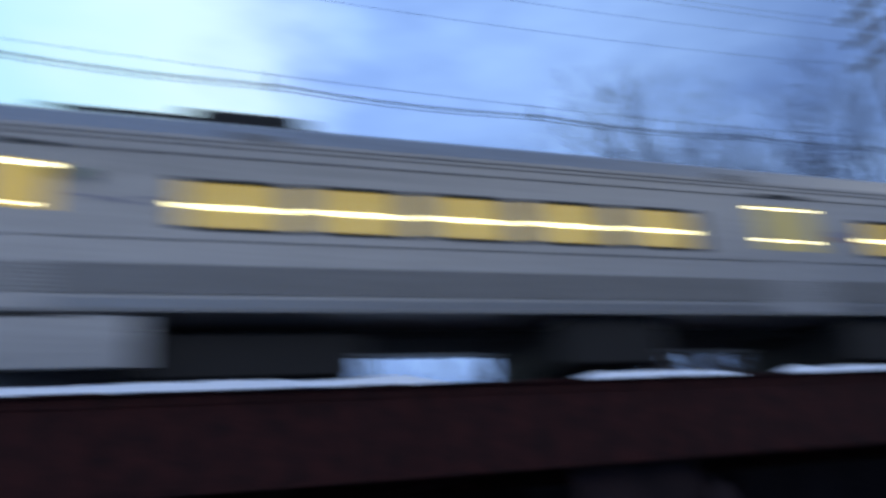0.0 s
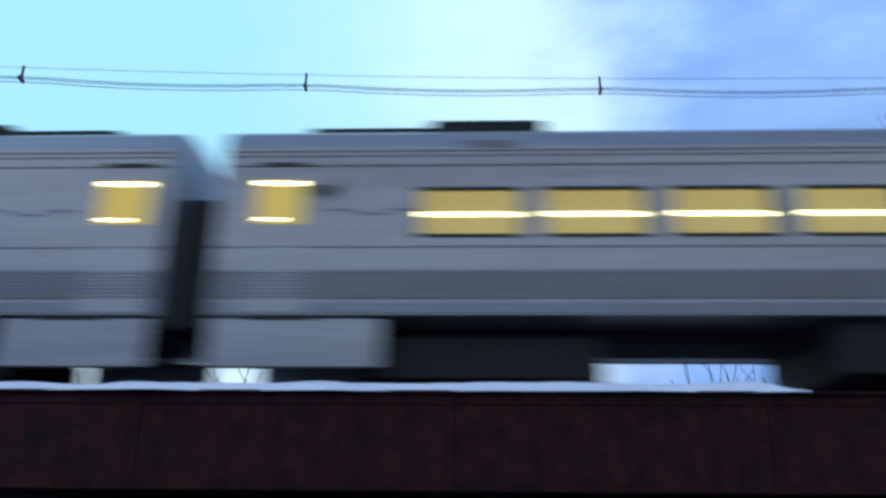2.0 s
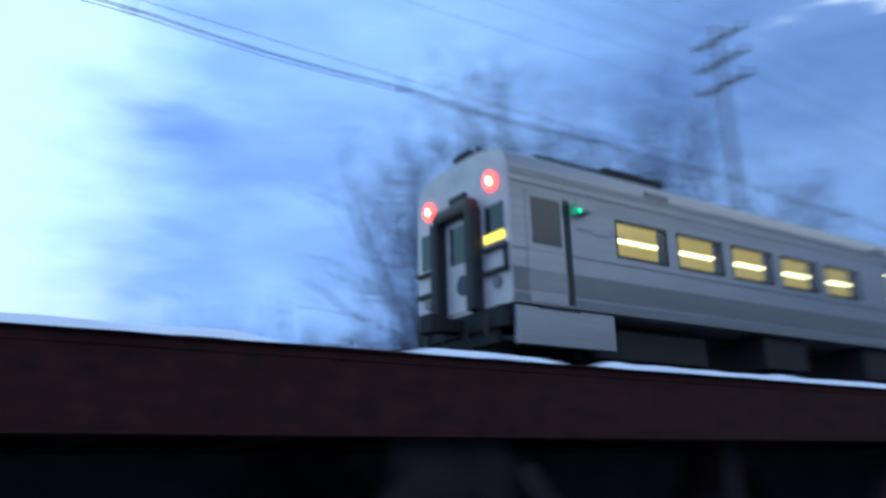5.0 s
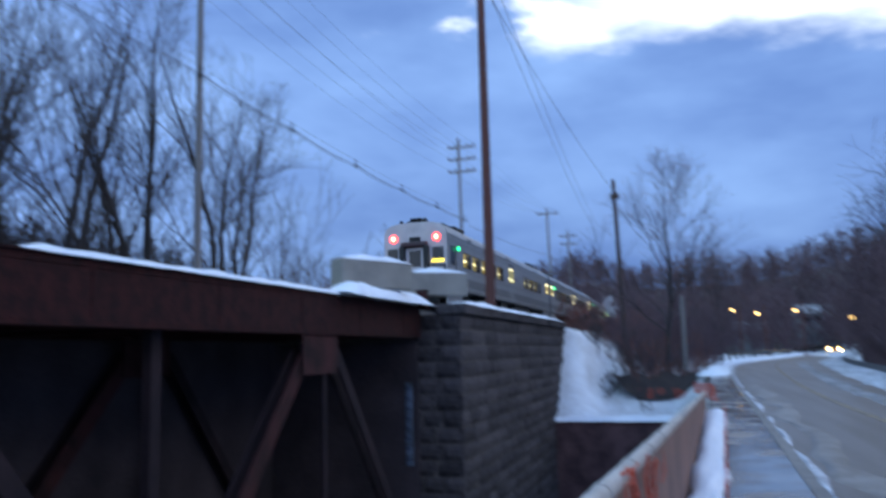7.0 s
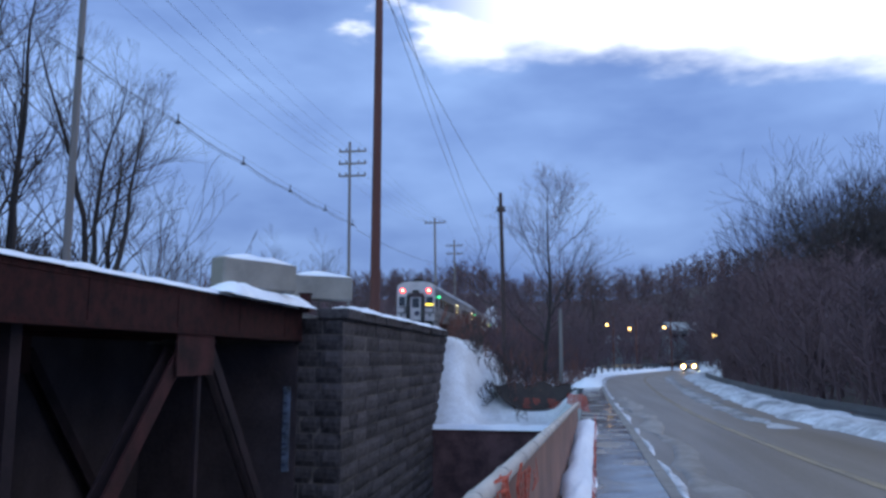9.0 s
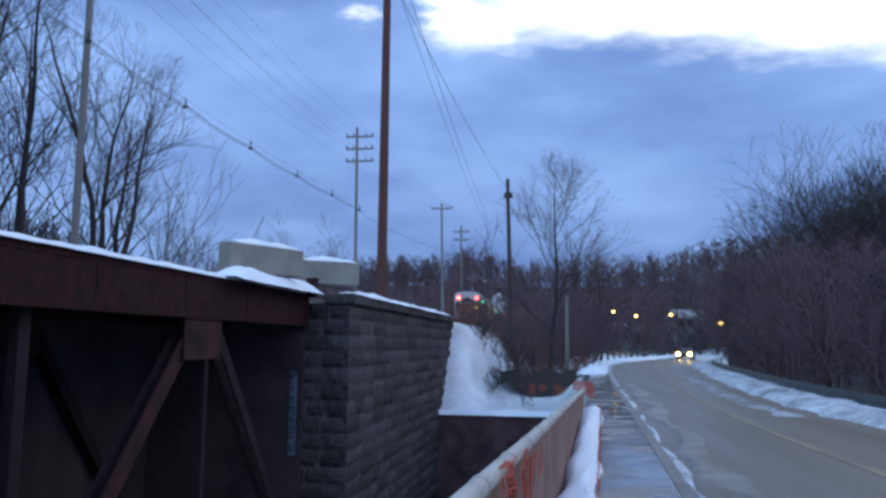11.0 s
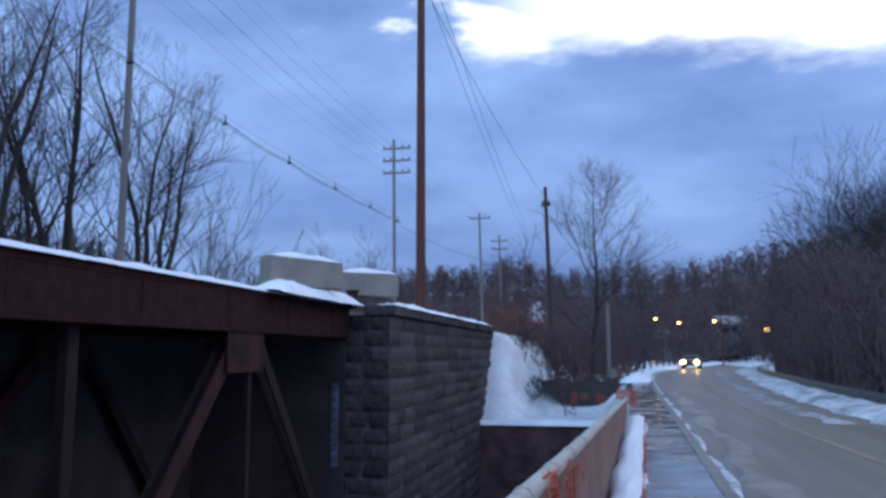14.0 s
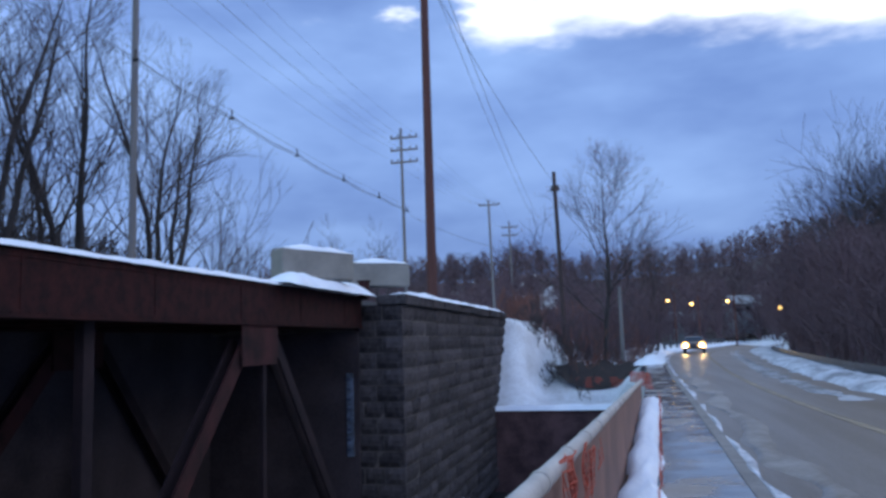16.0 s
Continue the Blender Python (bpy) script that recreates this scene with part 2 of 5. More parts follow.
def thing(name, label, category, at=(0, 0, 0), turn=0.0, group=""):
    ob = new(name)
    ob.matrix_basis = pose(*at, 0, 0, turn)
    return tagged(ob, label, category, group)


def box(bm, lo, hi, bevel=0.0):
    m = Matrix.LocRotScale([(a + b) / 2 for a, b in zip(lo, hi)], None, [b - a for a, b in zip(lo, hi)])
    r = bmesh.ops.create_cube(bm, size=1, matrix=m)
    if bevel:
        es = list({e for v in r["verts"] for e in v.link_edges})
        bmesh.ops.bevel(bm, geom=es, offset=bevel, segments=2, profile=0.5, affect="EDGES")
    return bm


def boxes(*pairs, bevel=0.0):
    bm = bmesh.new()
    for lo, hi in pairs:
        box(bm, lo, hi, bevel)
    return bm


def rod(bm, a, b, r0, r1=None, seg=8):
    a, b = Vector(a), Vector(b)
    r1 = r0 if r1 is None else r1
    d = b - a
    q = d.to_track_quat("Z", "Y").to_matrix().to_4x4()
    bmesh.ops.create_cone(bm, cap_ends=True, segments=seg, radius1=r0, radius2=r1, depth=d.length, matrix=Matrix.Translation((a + b) / 2) @ q)
    return bm


def rods(*rows, seg=8):
    bm = bmesh.new()
    for r in rows:
        rod(bm, *r, seg=seg)
    return bm


def beam(bm, a, b, w, h):
    """A bar of width w (across, level) and height h between two points."""
    a, b = Vector(a), Vector(b)
    d = (b - a)
    q = d.to_track_quat("Y", "Z").to_matrix().to_4x4()
    bmesh.ops.create_cube(bm, size=1, matrix=Matrix.Translation((a + b) / 2) @ q @ Matrix.Diagonal((w, d.length, h, 1)))
    return bm


def grid_sheet(xs, ys, height):
    bm = bmesh.new()
    vs = [[bm.verts.new((x, y, height(x, y))) for y in ys] for x in xs]
    for i in range(len(xs) - 1):
        for j in range(len(ys) - 1):
            bm.faces.new((vs[i][j], vs[i + 1][j], vs[i + 1][j + 1], vs[i][j + 1]))
    return bm


def ridge(path, half, height, rough=0.3, step=0.35, lift=0.0):
    """A lumpy bank of snow along a plan path of (x, y) points: half its width, its height."""
    pts = []
    for (x0, y0, z0), (x1, y1, z1) in zip(path, path[1:]):
        n = max(1, int(math.dist((x0, y0), (x1, y1)) / step))
        pts += [Vector((x0 + (x1 - x0) * i / n, y0 + (y1 - y0) * i / n, z0 + (z1 - z0) * i / n)) for i in range(n)]
    pts.append(Vector(path[-1]))
    bm, rows = bmesh.new(), []
    for i, p in enumerate(pts):
        d = (pts[min(i + 1, len(pts) - 1)] - pts[max(i - 1, 0)])
        d.z = 0
        d.normalize()
        side = Vector((d.y, -d.x, 0))
        w = half * (1 + rough * 1.2 * noise.noise(p * 0.7))
        end = min(1.0, min(i, len(pts) - 1 - i) / 3 + 0.15)
        row = []
        for k in range(7):
            s = -1 + k / 3
            h = height * (1 - s * s) ** 0.7 * (1 + rough * 1.6 * noise.noise(Vector((p.x * 1.3, p.y * 1.3, k * 0.7)))) * end if abs(s) < 1 else -0.02
            row.append(bm.verts.new(p + side * (s * w + 0.12 * w * noise.noise(Vector((p.y * 2.1, p.x, s * 3)))) + Vector((0, 0, h + lift))))
        rows.append(row)
    for a, b in zip(rows, rows[1:]):
        for k in range(6):
            bm.faces.new((a[k], a[k + 1], b[k + 1], b[k]))
    bmesh.ops.recalc_face_normals(bm, faces=bm.faces)
    return bm

# ---- the ground, the river bed and the embankment ----


def ease(v, lo, hi):
    t = min(1.0, max(0.0, (v - lo) / (hi - lo)))
    return t * t * (3 - 2 * t)


def parapet_x(y):
    return -0.455 + 0.0307 * y


def track_x(y):
    """The middle of the track, which bends away far off."""
    return -12.1 - (max(0.0, y - 70) ** 2) * 0.00057


RIVER_Y = 46.7


def ground_z(x, y):
    edge = parapet_x(min(y, 60)) - 0.25
    hill = 20 * ease(y, 140, 270) + 24 * ease(x, 12, 130) * ease(y, 60, 200) + 8 * ease(-x, 60, 300)
    if x > edge + 0.05:
        return -0.06 + hill + 0.9 * ease(x, 14, 30) * ease(y, 10, 40)
    bank = 3.1 - 4.1 * ease(x, track_x(y) + 3.6, track_x(y) + 9.5)
    bank = bank - 2.2 * ease(-x, -track_x(y) + 5, -track_x(y) + 14)
    rough = 0.25 * noise.noise(Vector((x * 0.4, y * 0.4, 3)))
    if y < -16:
        return -0.06 if x > -6 else bank
    low = -2.33 + 2.1 * ease(y, 54, 70)
    ramp = max(low, -2.33 + 0.62 * (y - 50.1), -2.33 + 1.2 * (y - 46.9) * ease(-x, 5.0, 7.5))
    slope = min(max(bank + rough, low + rough * 0.5), ramp + rough * 0.5) if y >= RIVER_Y else -8.0 + rough
    if y < RIVER_Y and x < -24:
        slope = -8 + 9.5 * ease(-x, 24, 34)
    if y >= RIVER_Y:
        to_road = ease(x, edge - 2.5, edge)
        slope = slope * (1 - to_road) + (-0.12) * to_road
    return slope + hill


def axis(*runs):
    out = []
    for a, b, step in runs:
        n = round((b - a) / step)
        out += [a + (b - a) * i / n for i in range(n)]
    return out + [runs[-1][1]]


GX = axis((-1500, -200, 100), (-200, -40, 16), (-40, -16, 2), (-16, 4, 0.5), (4, 24, 2), (24, 200, 11), (200, 1500, 100))
GY = axis((-1500, -200, 130), (-200, -20, 20), (-20, -16, 2), (-16, 46.6, 2.15), (46.6, 46.8, 0.2), (46.8, 70, 0.8), (70, 200, 5), (200, 500, 20), (500, 1500, 100))
SNOWY = material("snowy_ground", (0.76, 0.78, 0.82), (0.46, 0.45, 0.46), 0.85, 0, 0.55, 6, 0.05)
tagged(part("ground", grid_sheet(GX, GY, ground_z), SNOWY, smooth=True), "snow-covered ground with patches of dead grass", "ground", kind="structure")

# ---- the road ----


def plan_curve(pts):
    ys, xs = [p[1] for p in pts], [p[0] for p in pts]
    dense = np.linspace(ys[0], ys[-1], 400)
    vals = np.interp(dense, ys, xs)
    soft = np.convolve(np.pad(vals, 12, mode="edge"), np.ones(25) / 25, mode="valid")
    return lambda y: float(np.interp(y, dense, soft))


# the road's edges in plan: narrow on the bridge, bending away beyond it
road_mid = plan_curve([(1.1, -60), (1.15, 0), (1.24, 9.4), (1.42, 20), (1.55, 34), (1.9, 50), (2.6, 66), (4.0, 78), (7.5, 95), (12, 112), (20, 150), (29, 190)])
right_edge = plan_curve([(13, -60), (8.6, 0), (7.0, 9.4), (5.7, 20), (6.2, 34), (7.7, 50), (8.9, 64), (10.4, 78), (14, 95), (19, 112), (28, 150), (38, 190)])


def road_strip(y0, y1, step, left, right, z, lift=0.0):
    bm, prev = bmesh.new(), None
    n = int((y1 - y0) / step)
    for i in range(n + 1):
        y = y0 + (y1 - y0) * i / n
        row = [bm.verts.new((x, y, z + lift)) for x in np.linspace(left(y), right(y), 4)]
        if prev:
            for a, b, c, d in zip(prev, prev[1:], row[1:], row):
                bm.faces.new((a, b, c, d))
        prev = row
    return bm


tagged(part("road", road_strip(-60, 190, 2, road_mid, right_edge, 0.0, -0.02), ASPHALT), "wet grey asphalt road with salt stains", "road", kind="structure")


def pavement_left(y):
    return parapet_x(y) + 0.02


def pavement():
    p = tagged(new("pavement"), "wet concrete sidewalk slabs with a low kerb", "pavement", kind="structure")
    r = random.Random(2)
    y, step = -18.0, 1.5
    while y < 80:
        e = y + step - 0.015
        bm = bmesh.new()
        lo, hi = [], []
        for yy in (y, e):
            for x in (pavement_left(min(yy, 20)) + max(0, yy - 20) * 0.02, road_mid(yy) - 0.162):
                lo.append(bm.verts.new((x, yy, -0.1)))
                hi.append(bm.verts.new((x, yy, 0.03 + r.uniform(-0.006, 0.006))))
        for q in ((0, 1, 3, 2),):
            bm.faces.new([hi[k] for k in q])
        for a, b in ((0, 1), (1, 3), (3, 2), (2, 0)):
            bm.faces.new((hi[a], hi[b], lo[b], lo[a]))
        bmesh.ops.recalc_face_normals(bm, faces=bm.faces)
        part("slab", bm, SIDEWALK, p)
        k = bmesh.new()
        beam(k, (road_mid(y) - 0.08, y, -0.02), (road_mid(e) - 0.08, e, -0.02), 0.16, 0.12)
        part("kerb_stone", k, KERB, p)
        y += step


pavement()


def yellow(off):
    return road_strip(-40, 120, 2, lambda y: 0.54 * road_mid(y) + 0.46 * right_edge(y) + off, lambda y: 0.54 * road_mid(y) + 0.46 * right_edge(y) + 0.2 + off, 0.0, -0.014)


tagged(part("road_marking", yellow(0), YELLOW_LINE), "worn yellow centre line on wet asphalt", "road marking", kind="structure")

# ---- snow beside the road ----


def along(fx, y0, y1, step, z=0.0):
    n = int((y1 - y0) / step)
    return [(fx(y0 + (y1 - y0) * i / n), y0 + (y1 - y0) * i / n, z) for i in range(n + 1)]


def snow_bank(label, path, half, height, mat=SNOW, rough=0.3):
    return tagged(part("snow_bank", ridge(path, half, height, rough), mat, smooth=True), label, "snow bank")


snow_bank("plowed snow strip along the parapet's foot", along(lambda y: parapet_x(y) + 0.2, 1.0, 21, 1, 0.03), 0.22, 0.15, SNOW, 0.5)
for y0, y1, w in ((1.5, 6.5, 0.07), (7.4, 13.5, 0.11), (14.2, 19.5, 0.08), (20.8, 31, 0.13), (33, 46, 0.12), (47.5, 84, 0.16)):
    snow_bank("thin broken ridge of dirty snow on the kerb", along(lambda y: road_mid(y) + 0.04 + 0.05 * math.sin(y * 1.7), y0, y1, 1, 0.0), 0.75 * w, 0.03, PLOWED, 0.95)
snow_bank("plowed snow bank beside the guard rail", along(lambda y: right_edge(y) + 0.85, 5, 112, 2, -0.03), 0.95, 0.22, PLOWED, 0.4)
snow_bank("flat patches of grey slush beside the kerb", along(lambda y: road_mid(y) + 0.55 + 0.14 * math.sin(y * 0.9), 5, 36, 1, -0.014), 0.24, 0.026, SLUSH, 0.95)
snow_bank("low ridge of slush on the shoulder", along(lambda y: 0.22 * road_mid(y) + 0.78 * right_edge(y), 20, 80, 2, -0.045), 0.42, 0.06, OLD_SNOW, 0.9)
snow_bank("plowed snow bank at the bend", along(lambda y: road_mid(y) - 0.9, 46, 150, 2, -0.05), 0.9, 0.35)

# ---- the steel bridge ----
GIRD_X, GIRD_TOP, GIRD_LOW = -9.4, 3.31, 2.18
B0, B1 = -16.0, 27.4


# the shade under the bridge is put into the bed's near-black colour
RIVER_BED = material("shaded_river_bed", (0.016, 0.013, 0.013), (0.008, 0.007, 0.008), 0.8, 0, 0.6, 5, 0.05)


def bridge():
    b = thing("railway_bridge", "rusted riveted steel deck truss bridge with snow on its edge", "bridge")
    for side, x in enumerate((GIRD_X, GIRD_X - 5.4)):
        s = 1 if side == 0 else -1
        lo, hi = (lambda a, b: (min(a, b), max(a, b)))(x, x - 0.05 * s)
        chord = part("top_chord", boxes(((lo, B0, GIRD_LOW + 0.035), (hi, B1, GIRD_TOP - 0.03))), RUST, b)
        part("top_flange", boxes(((x - 0.3, B0, GIRD_TOP - 0.03), (x + 0.08, B1, GIRD_TOP))), RUST, chord)
        part("bottom_flange", boxes(((x - 0.3, B0, GIRD_LOW), (x + 0.08, B1, GIRD_LOW + 0.035))), RUST, chord)
        if s > 0:
            part("flange_angle", boxes(((x, B0, GIRD_LOW + 0.035), (x + 0.018, B1, GIRD_LOW + 0.15))), RUST, chord)
            part("flange_angle", boxes(((x, B0, GIRD_TOP - 0.15), (x + 0.018, B1, GIRD_TOP - 0.03))), RUST, chord)
        if side == 0:
            for y in np.arange(B0 + 0.9, B1 - 0.2, 3.7):
                part("web_stiffener", boxes(((x, y, GIRD_LOW + 0.15), (x + 0.016, y + 0.09, GIRD_TOP - 0.15))), RUST, chord)
            riv = bmesh.new()
            for y in np.arange(B0 + 0.2, B1 - 0.1, 0.2):
                for z in (GIRD_LOW + 0.09, GIRD_TOP - 0.09):
                    bmesh.ops.create_cone(riv, cap_ends=True, segments=6, radius1=0.018, radius2=0.009, depth=0.014, matrix=Matrix.Translation((x + 0.026, y, z)) @ pose(0, 0, 0, 0, 90, 0))
            tagged(part("rivets", riv, RUST, chord), kind="stuff")
        low = -4.4
        nodes = [19.2 - 12.6 * i for i in range(3)]
        for y in nodes:
            # hangers, posts, inner bars and nodes below y 15 take the shaded copy
            gx = x - (0.0 if y > 15 else 0.3)
            part("gusset_plate", boxes(((gx - 0.03, y - 0.95, 1.15), (gx + 0.012, y + 1.1, GIRD_LOW))), RUST_DARK if y > 15 else SHADE_STEEL, b)
            part("hanger", boxes(((x - 0.16, y + 0.36, low), (x - 0.06, y + 0.54, 1.5))), SHADE_STEEL, b)
            for y0, y1, w, mat in ((-0.5, -6.3, 0.46, RUST_DARK if y > 15 else SHADE_STEEL), (1.2, 6.4, 0.36, SHADE_STEEL)):
                if y + y1 > B1 + 1:
                    continue
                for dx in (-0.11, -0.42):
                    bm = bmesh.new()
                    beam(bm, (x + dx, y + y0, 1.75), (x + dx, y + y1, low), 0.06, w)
                    part("diagonal", bm, mat if dx > -0.2 else SHADE_STEEL, b)
            part("post", boxes(((x - 0.5, y - 6.45, low), (x - 0.3, y - 6.15, GIRD_LOW))), SHADE_STEEL, b)
        part("bottom_chord", boxes(((x - 0.25, B0, low - 0.35), (x, B1, low))), RUST_DARK, b)
    for y in np.arange(B0 + 1, B1, 2.4):
        part("floor_beam", boxes(((GIRD_X - 5.4, y, 2.2), (GIRD_X - 0.27, y + 0.25, 3.0))), RUST_DARK, b)
    part("deck_plate", boxes(((GIRD_X - 5.6, B0, 3.12), (GIRD_X - 0.26, B1, 3.2))), RUST_DARK, b)
    return b


bridge()
# a wall over the dark river bed, added to stand for shade behind the bridge
tagged(part("wall_west", boxes(((GIRD_X - 6.6, B0, -7), (GIRD_X - 5.9, B1, 3.0))), SHADE_WALL), "added near-black wall standing for the shade behind the bridge", "wall", kind="structure")
# sheet added over the snowy ground, so that the space below stays dark
tagged(part("river_bed", grid_sheet(axis((-15.3, -0.9, 0.8)), axis((-16, 46.2, 1.4)), lambda x, y: -5.5 - 1.5 * ease(y, 20, 40) + 0.2 * noise.noise(Vector((x, y, 0)))), RIVER_BED), "river bed sheet, near-black for the shade under the bridge", "river bed", kind="structure")
for y0, y1 in ((B0, 3.9), (5.7, 8.6), (9.3, 26.8)):
    tagged(part("snow_cover", ridge([(GIRD_X - 0.10, y, GIRD_TOP + 0.008) for y in np.linspace(y0, y1, max(3, int(y1 - y0)))], 0.20, 0.10, 0.4, 0.18), SNOW, smooth=True), "thin line of snow lying on the bridge girder", "snow")
tagged(part("snow_mound", ridge([(GIRD_X - 0.05, 20.2, GIRD_TOP), (GIRD_X - 0.1, 23.5, GIRD_TOP), (GIRD_X, 27.2, GIRD_TOP)], 0.66, 0.42, 0.18, 0.3), SNOW, smooth=True), "heap of snow at the bridge's end", "snow")

# ---- the track ----


def track():
    bed = grid_sheet([-2.6, -2.0, 2.0, 2.6], axis((B1 - 1, 80, 2), (80, 300, 4)), lambda x, y: 3.02 if abs(x) > 2.3 else 3.22)
    for v in bed.verts:
        v.co.x += track_x(v.co.y)
    tagged(part("track_bed", bed, BALLAST), "dark ballast bed dusted with snow", "track bed", kind="structure")
    t = thing("railway_track", "steel rails on dark wooden sleepers", "railway track")
    ys = axis((-60, 80, 2), (80, 300, 4))
    for off in (-0.75, 0.75):
        bm, prev = bmesh.new(), None
        for y in ys:
            row = [bm.verts.new((track_x(y) + off + dx, y, z)) for dx, z in ((-0.036, 3.36), (-0.036, 3.5), (0.036, 3.5), (0.036, 3.36))]
            if prev:
                for a, b, c, d in zip(prev, prev[1:], row[1:], row):
                    bm.faces.new((a, b, c, d))
            prev = row
        part("rail", bm, GALV, t, "dull steel rail")
    sl = bmesh.new()
    box(sl, (-1.3, -0.11, -0.08), (1.3, 0.11, 0.08))
    me = None
    for y in np.arange(-16, 80, 0.55):
        if me is None:
            o = part("sleeper", sl, RUST_DARK, t)
            me = o.data
        else:
            o = new("sleeper", me)
            o.parent = t
        o.matrix_basis = pose(track_x(y), y, 3.28)


track()

# ---- the stone abutment ----
AX, AY0, AY1, AZ = -7.9, 27.4, 51.0, 3.03


def abutment():
    a = thing("stone_abutment", "rough-faced stone bridge abutment with coping stones", "abutment")
    core = bmesh.new()
    quad = [(AX - 0.018, AY0 + 0.018), (AX - 0.018, AY1), (AX - 9.0, AY1), (AX - 9.0, AY0 + 0.018)]
    vs = [[core.verts.new((x, y, z)) for x, y in quad] for z in (-6.5, AZ - 0.02)]
    for i in range(4):
        core.faces.new((vs[0][i], vs[0][(i + 1) % 4], vs[1][(i + 1) % 4], vs[1][i]))
    core.faces.new(vs[1])
    bmesh.ops.recalc_face_normals(core, faces=core.faces)
    part("core", core, MORTAR, a, "pale mortar joints")
    # the seat's near-black colour stands in for the shade beside the stones
    part("bridge_seat", boxes(((AX - 9.0, AY0 - 0.16, -6.5), (AX - 1.62, AY0 + 0.05, GIRD_LOW - 0.1))), SHADE_WALL, a, "bridge seat darkened for the shade under the girder")
    rnd = random.Random(4)

    def stone(length, height, seed):
        """A rough-faced block: its outer face swells unevenly. Length along y, face towards +x."""
        bm, r = bmesh.new(), random.Random(seed)
        nx, nz = 5, 3
        front = [[bm.verts.new((0.0 if i in (0, nx) or k in (0, nz) else r.uniform(0.03, 0.105), length * i / nx, height * k / nz)) for k in range(nz + 1)] for i in range(nx + 1)]
        for i in range(nx):
            for k in range(nz):
                bm.faces.new((front[i][k], front[i + 1][k], front[i + 1][k + 1], front[i][k + 1]))
        rim = [front[i][0] for i in range(nx + 1)] + [front[nx][k] for k in range(1, nz + 1)] + [front[i][nz] for i in range(nx - 1, -1, -1)] + [front[0][k] for k in range(nz - 1, 0, -1)]
        back = [bm.verts.new((-0.14, v.co.y, v.co.z)) for v in rim]
        for i in range(len(rim)):
            j = (i + 1) % len(rim)
            bm.faces.new((rim[i], rim[j], back[j], back[i]))
        bmesh.ops.recalc_face_normals(bm, faces=bm.faces)
        return bm

    COURSE, kinds = 0.57, {}
    for n, ln in enumerate((0.75, 1.0, 1.45, 1.9)):
        for v in range(2):
            o = part("stone", stone(ln - 0.035, COURSE - 0.035, 10 * n + v), STONE)
            kinds[(ln, v)] = o.data
            bpy.data.objects.remove(o)

    def lay(ln, v, m):
        o = new("stone", kinds[(ln, v)])
        o.parent, o.matrix_basis = a, m
    for c in range(19):
        z = AZ - 0.02 - COURSE * (c + 1)
        if z < -7:
            break
        y = AY0 + (0.0 if c % 2 else 0.05)
        end = AY1 - 0.7
        while y < end:
            ln = rnd.choice((1.0, 1.45, 1.9, 1.9))
            lay(ln, rnd.randrange(2), pose(AX + rnd.uniform(-0.02, 0.03), y, z, 0, 0, rnd.uniform(-0.8, 0.8)))
            y += ln
        x, ln = AX + 0.02, 1.0 if c % 2 else 0.75
        while x > AX - 1.62:
            lay(ln, rnd.randrange(2), pose(x - ln, AY0 + rnd.uniform(-0.02, 0.02), z, 0, 0, -90))
            x -= ln
            ln = rnd.choice((0.75, 0.75, 1.0))
    y = AY0 - 0.12
    while y < AY1:
        ln = rnd.choice((1.5, 1.9, 2.2))
        ln = min(ln, AY1 + 0.1 - y)
        part("coping_stone", boxes(((AX - 0.9, y, AZ - 0.06), (AX + rnd.uniform(0.17, 0.25), y + ln - 0.03, AZ + 0.32)), bevel=0.05), STONE, a, m=pose(0, 0, rnd.uniform(-0.015, 0.015)))
        y += ln
    return a


abutment()
tagged(part("snow_cover", ridge([(AX - 0.38, y, AZ + 0.30) for y in np.arange(AY0 + 0.25, AY1, 1.5)], 0.58, 0.20, 0.45, 0.4), SNOW, smooth=True), "snow lying on the abutment's coping", "snow")


bearing_post = thing("girder_end_post", "short dark rusted post at the girder's end", "post", (-9.25, 27.25, 3.2))
part("shaft", boxes(((-0.16, -0.16, 0), (0.16, 0.16, 0.62)), bevel=0.02), RUST_DARK, bearing_post)
part("cap", boxes(((-0.2, -0.2, 0.62), (0.2, 0.2, 0.68)), bevel=0.01), RUST, bearing_post)


def barrier(at, length, turn, label):
    t = thing("concrete_block", label, "concrete block", at, turn, "blocks by the track")
    part("body", boxes(((-0.3, 0, 0), (0.3, length, 0.9)), bevel=0.07), CONCRETE, t)
    part("snow_cap", ridge([(0, 0.1, 0.89), (0, length / 2, 0.89), (0, length - 0.1, 0.89)], 0.29, 0.17, 0.3, 0.25), SNOW, t, "snow cap", smooth=True)


barrier((-10.30, 22.2, 3.68), 3.0, -26, "pale concrete barrier block capped with snow")
barrier((-10.15, 28.0, 3.74), 2.4, -52, "pale concrete barrier block set lower in the snow")

# ---- the river wall and what lies before it ----
tagged(part("wall_river", boxes(((-9.0, 46.2, -9), (0.47, 46.7, -2.38)), bevel=0.03), WALL_CONCRETE), "dark stained concrete river wall", "wall", kind="structure")
tagged(part("snow_cover", ridge([(-8.8, 46.5, -2.4), (-4, 46.5, -2.4), (0.3, 46.5, -2.4)], 0.45, 0.24, 0.4, 0.3), SNOW, smooth=True), "snow lying on the river wall", "snow")

# ---- the parapet and its pipe rail ----


def rail_z(y):
    return 1.07 - 0.0319 * (y - 3.1)


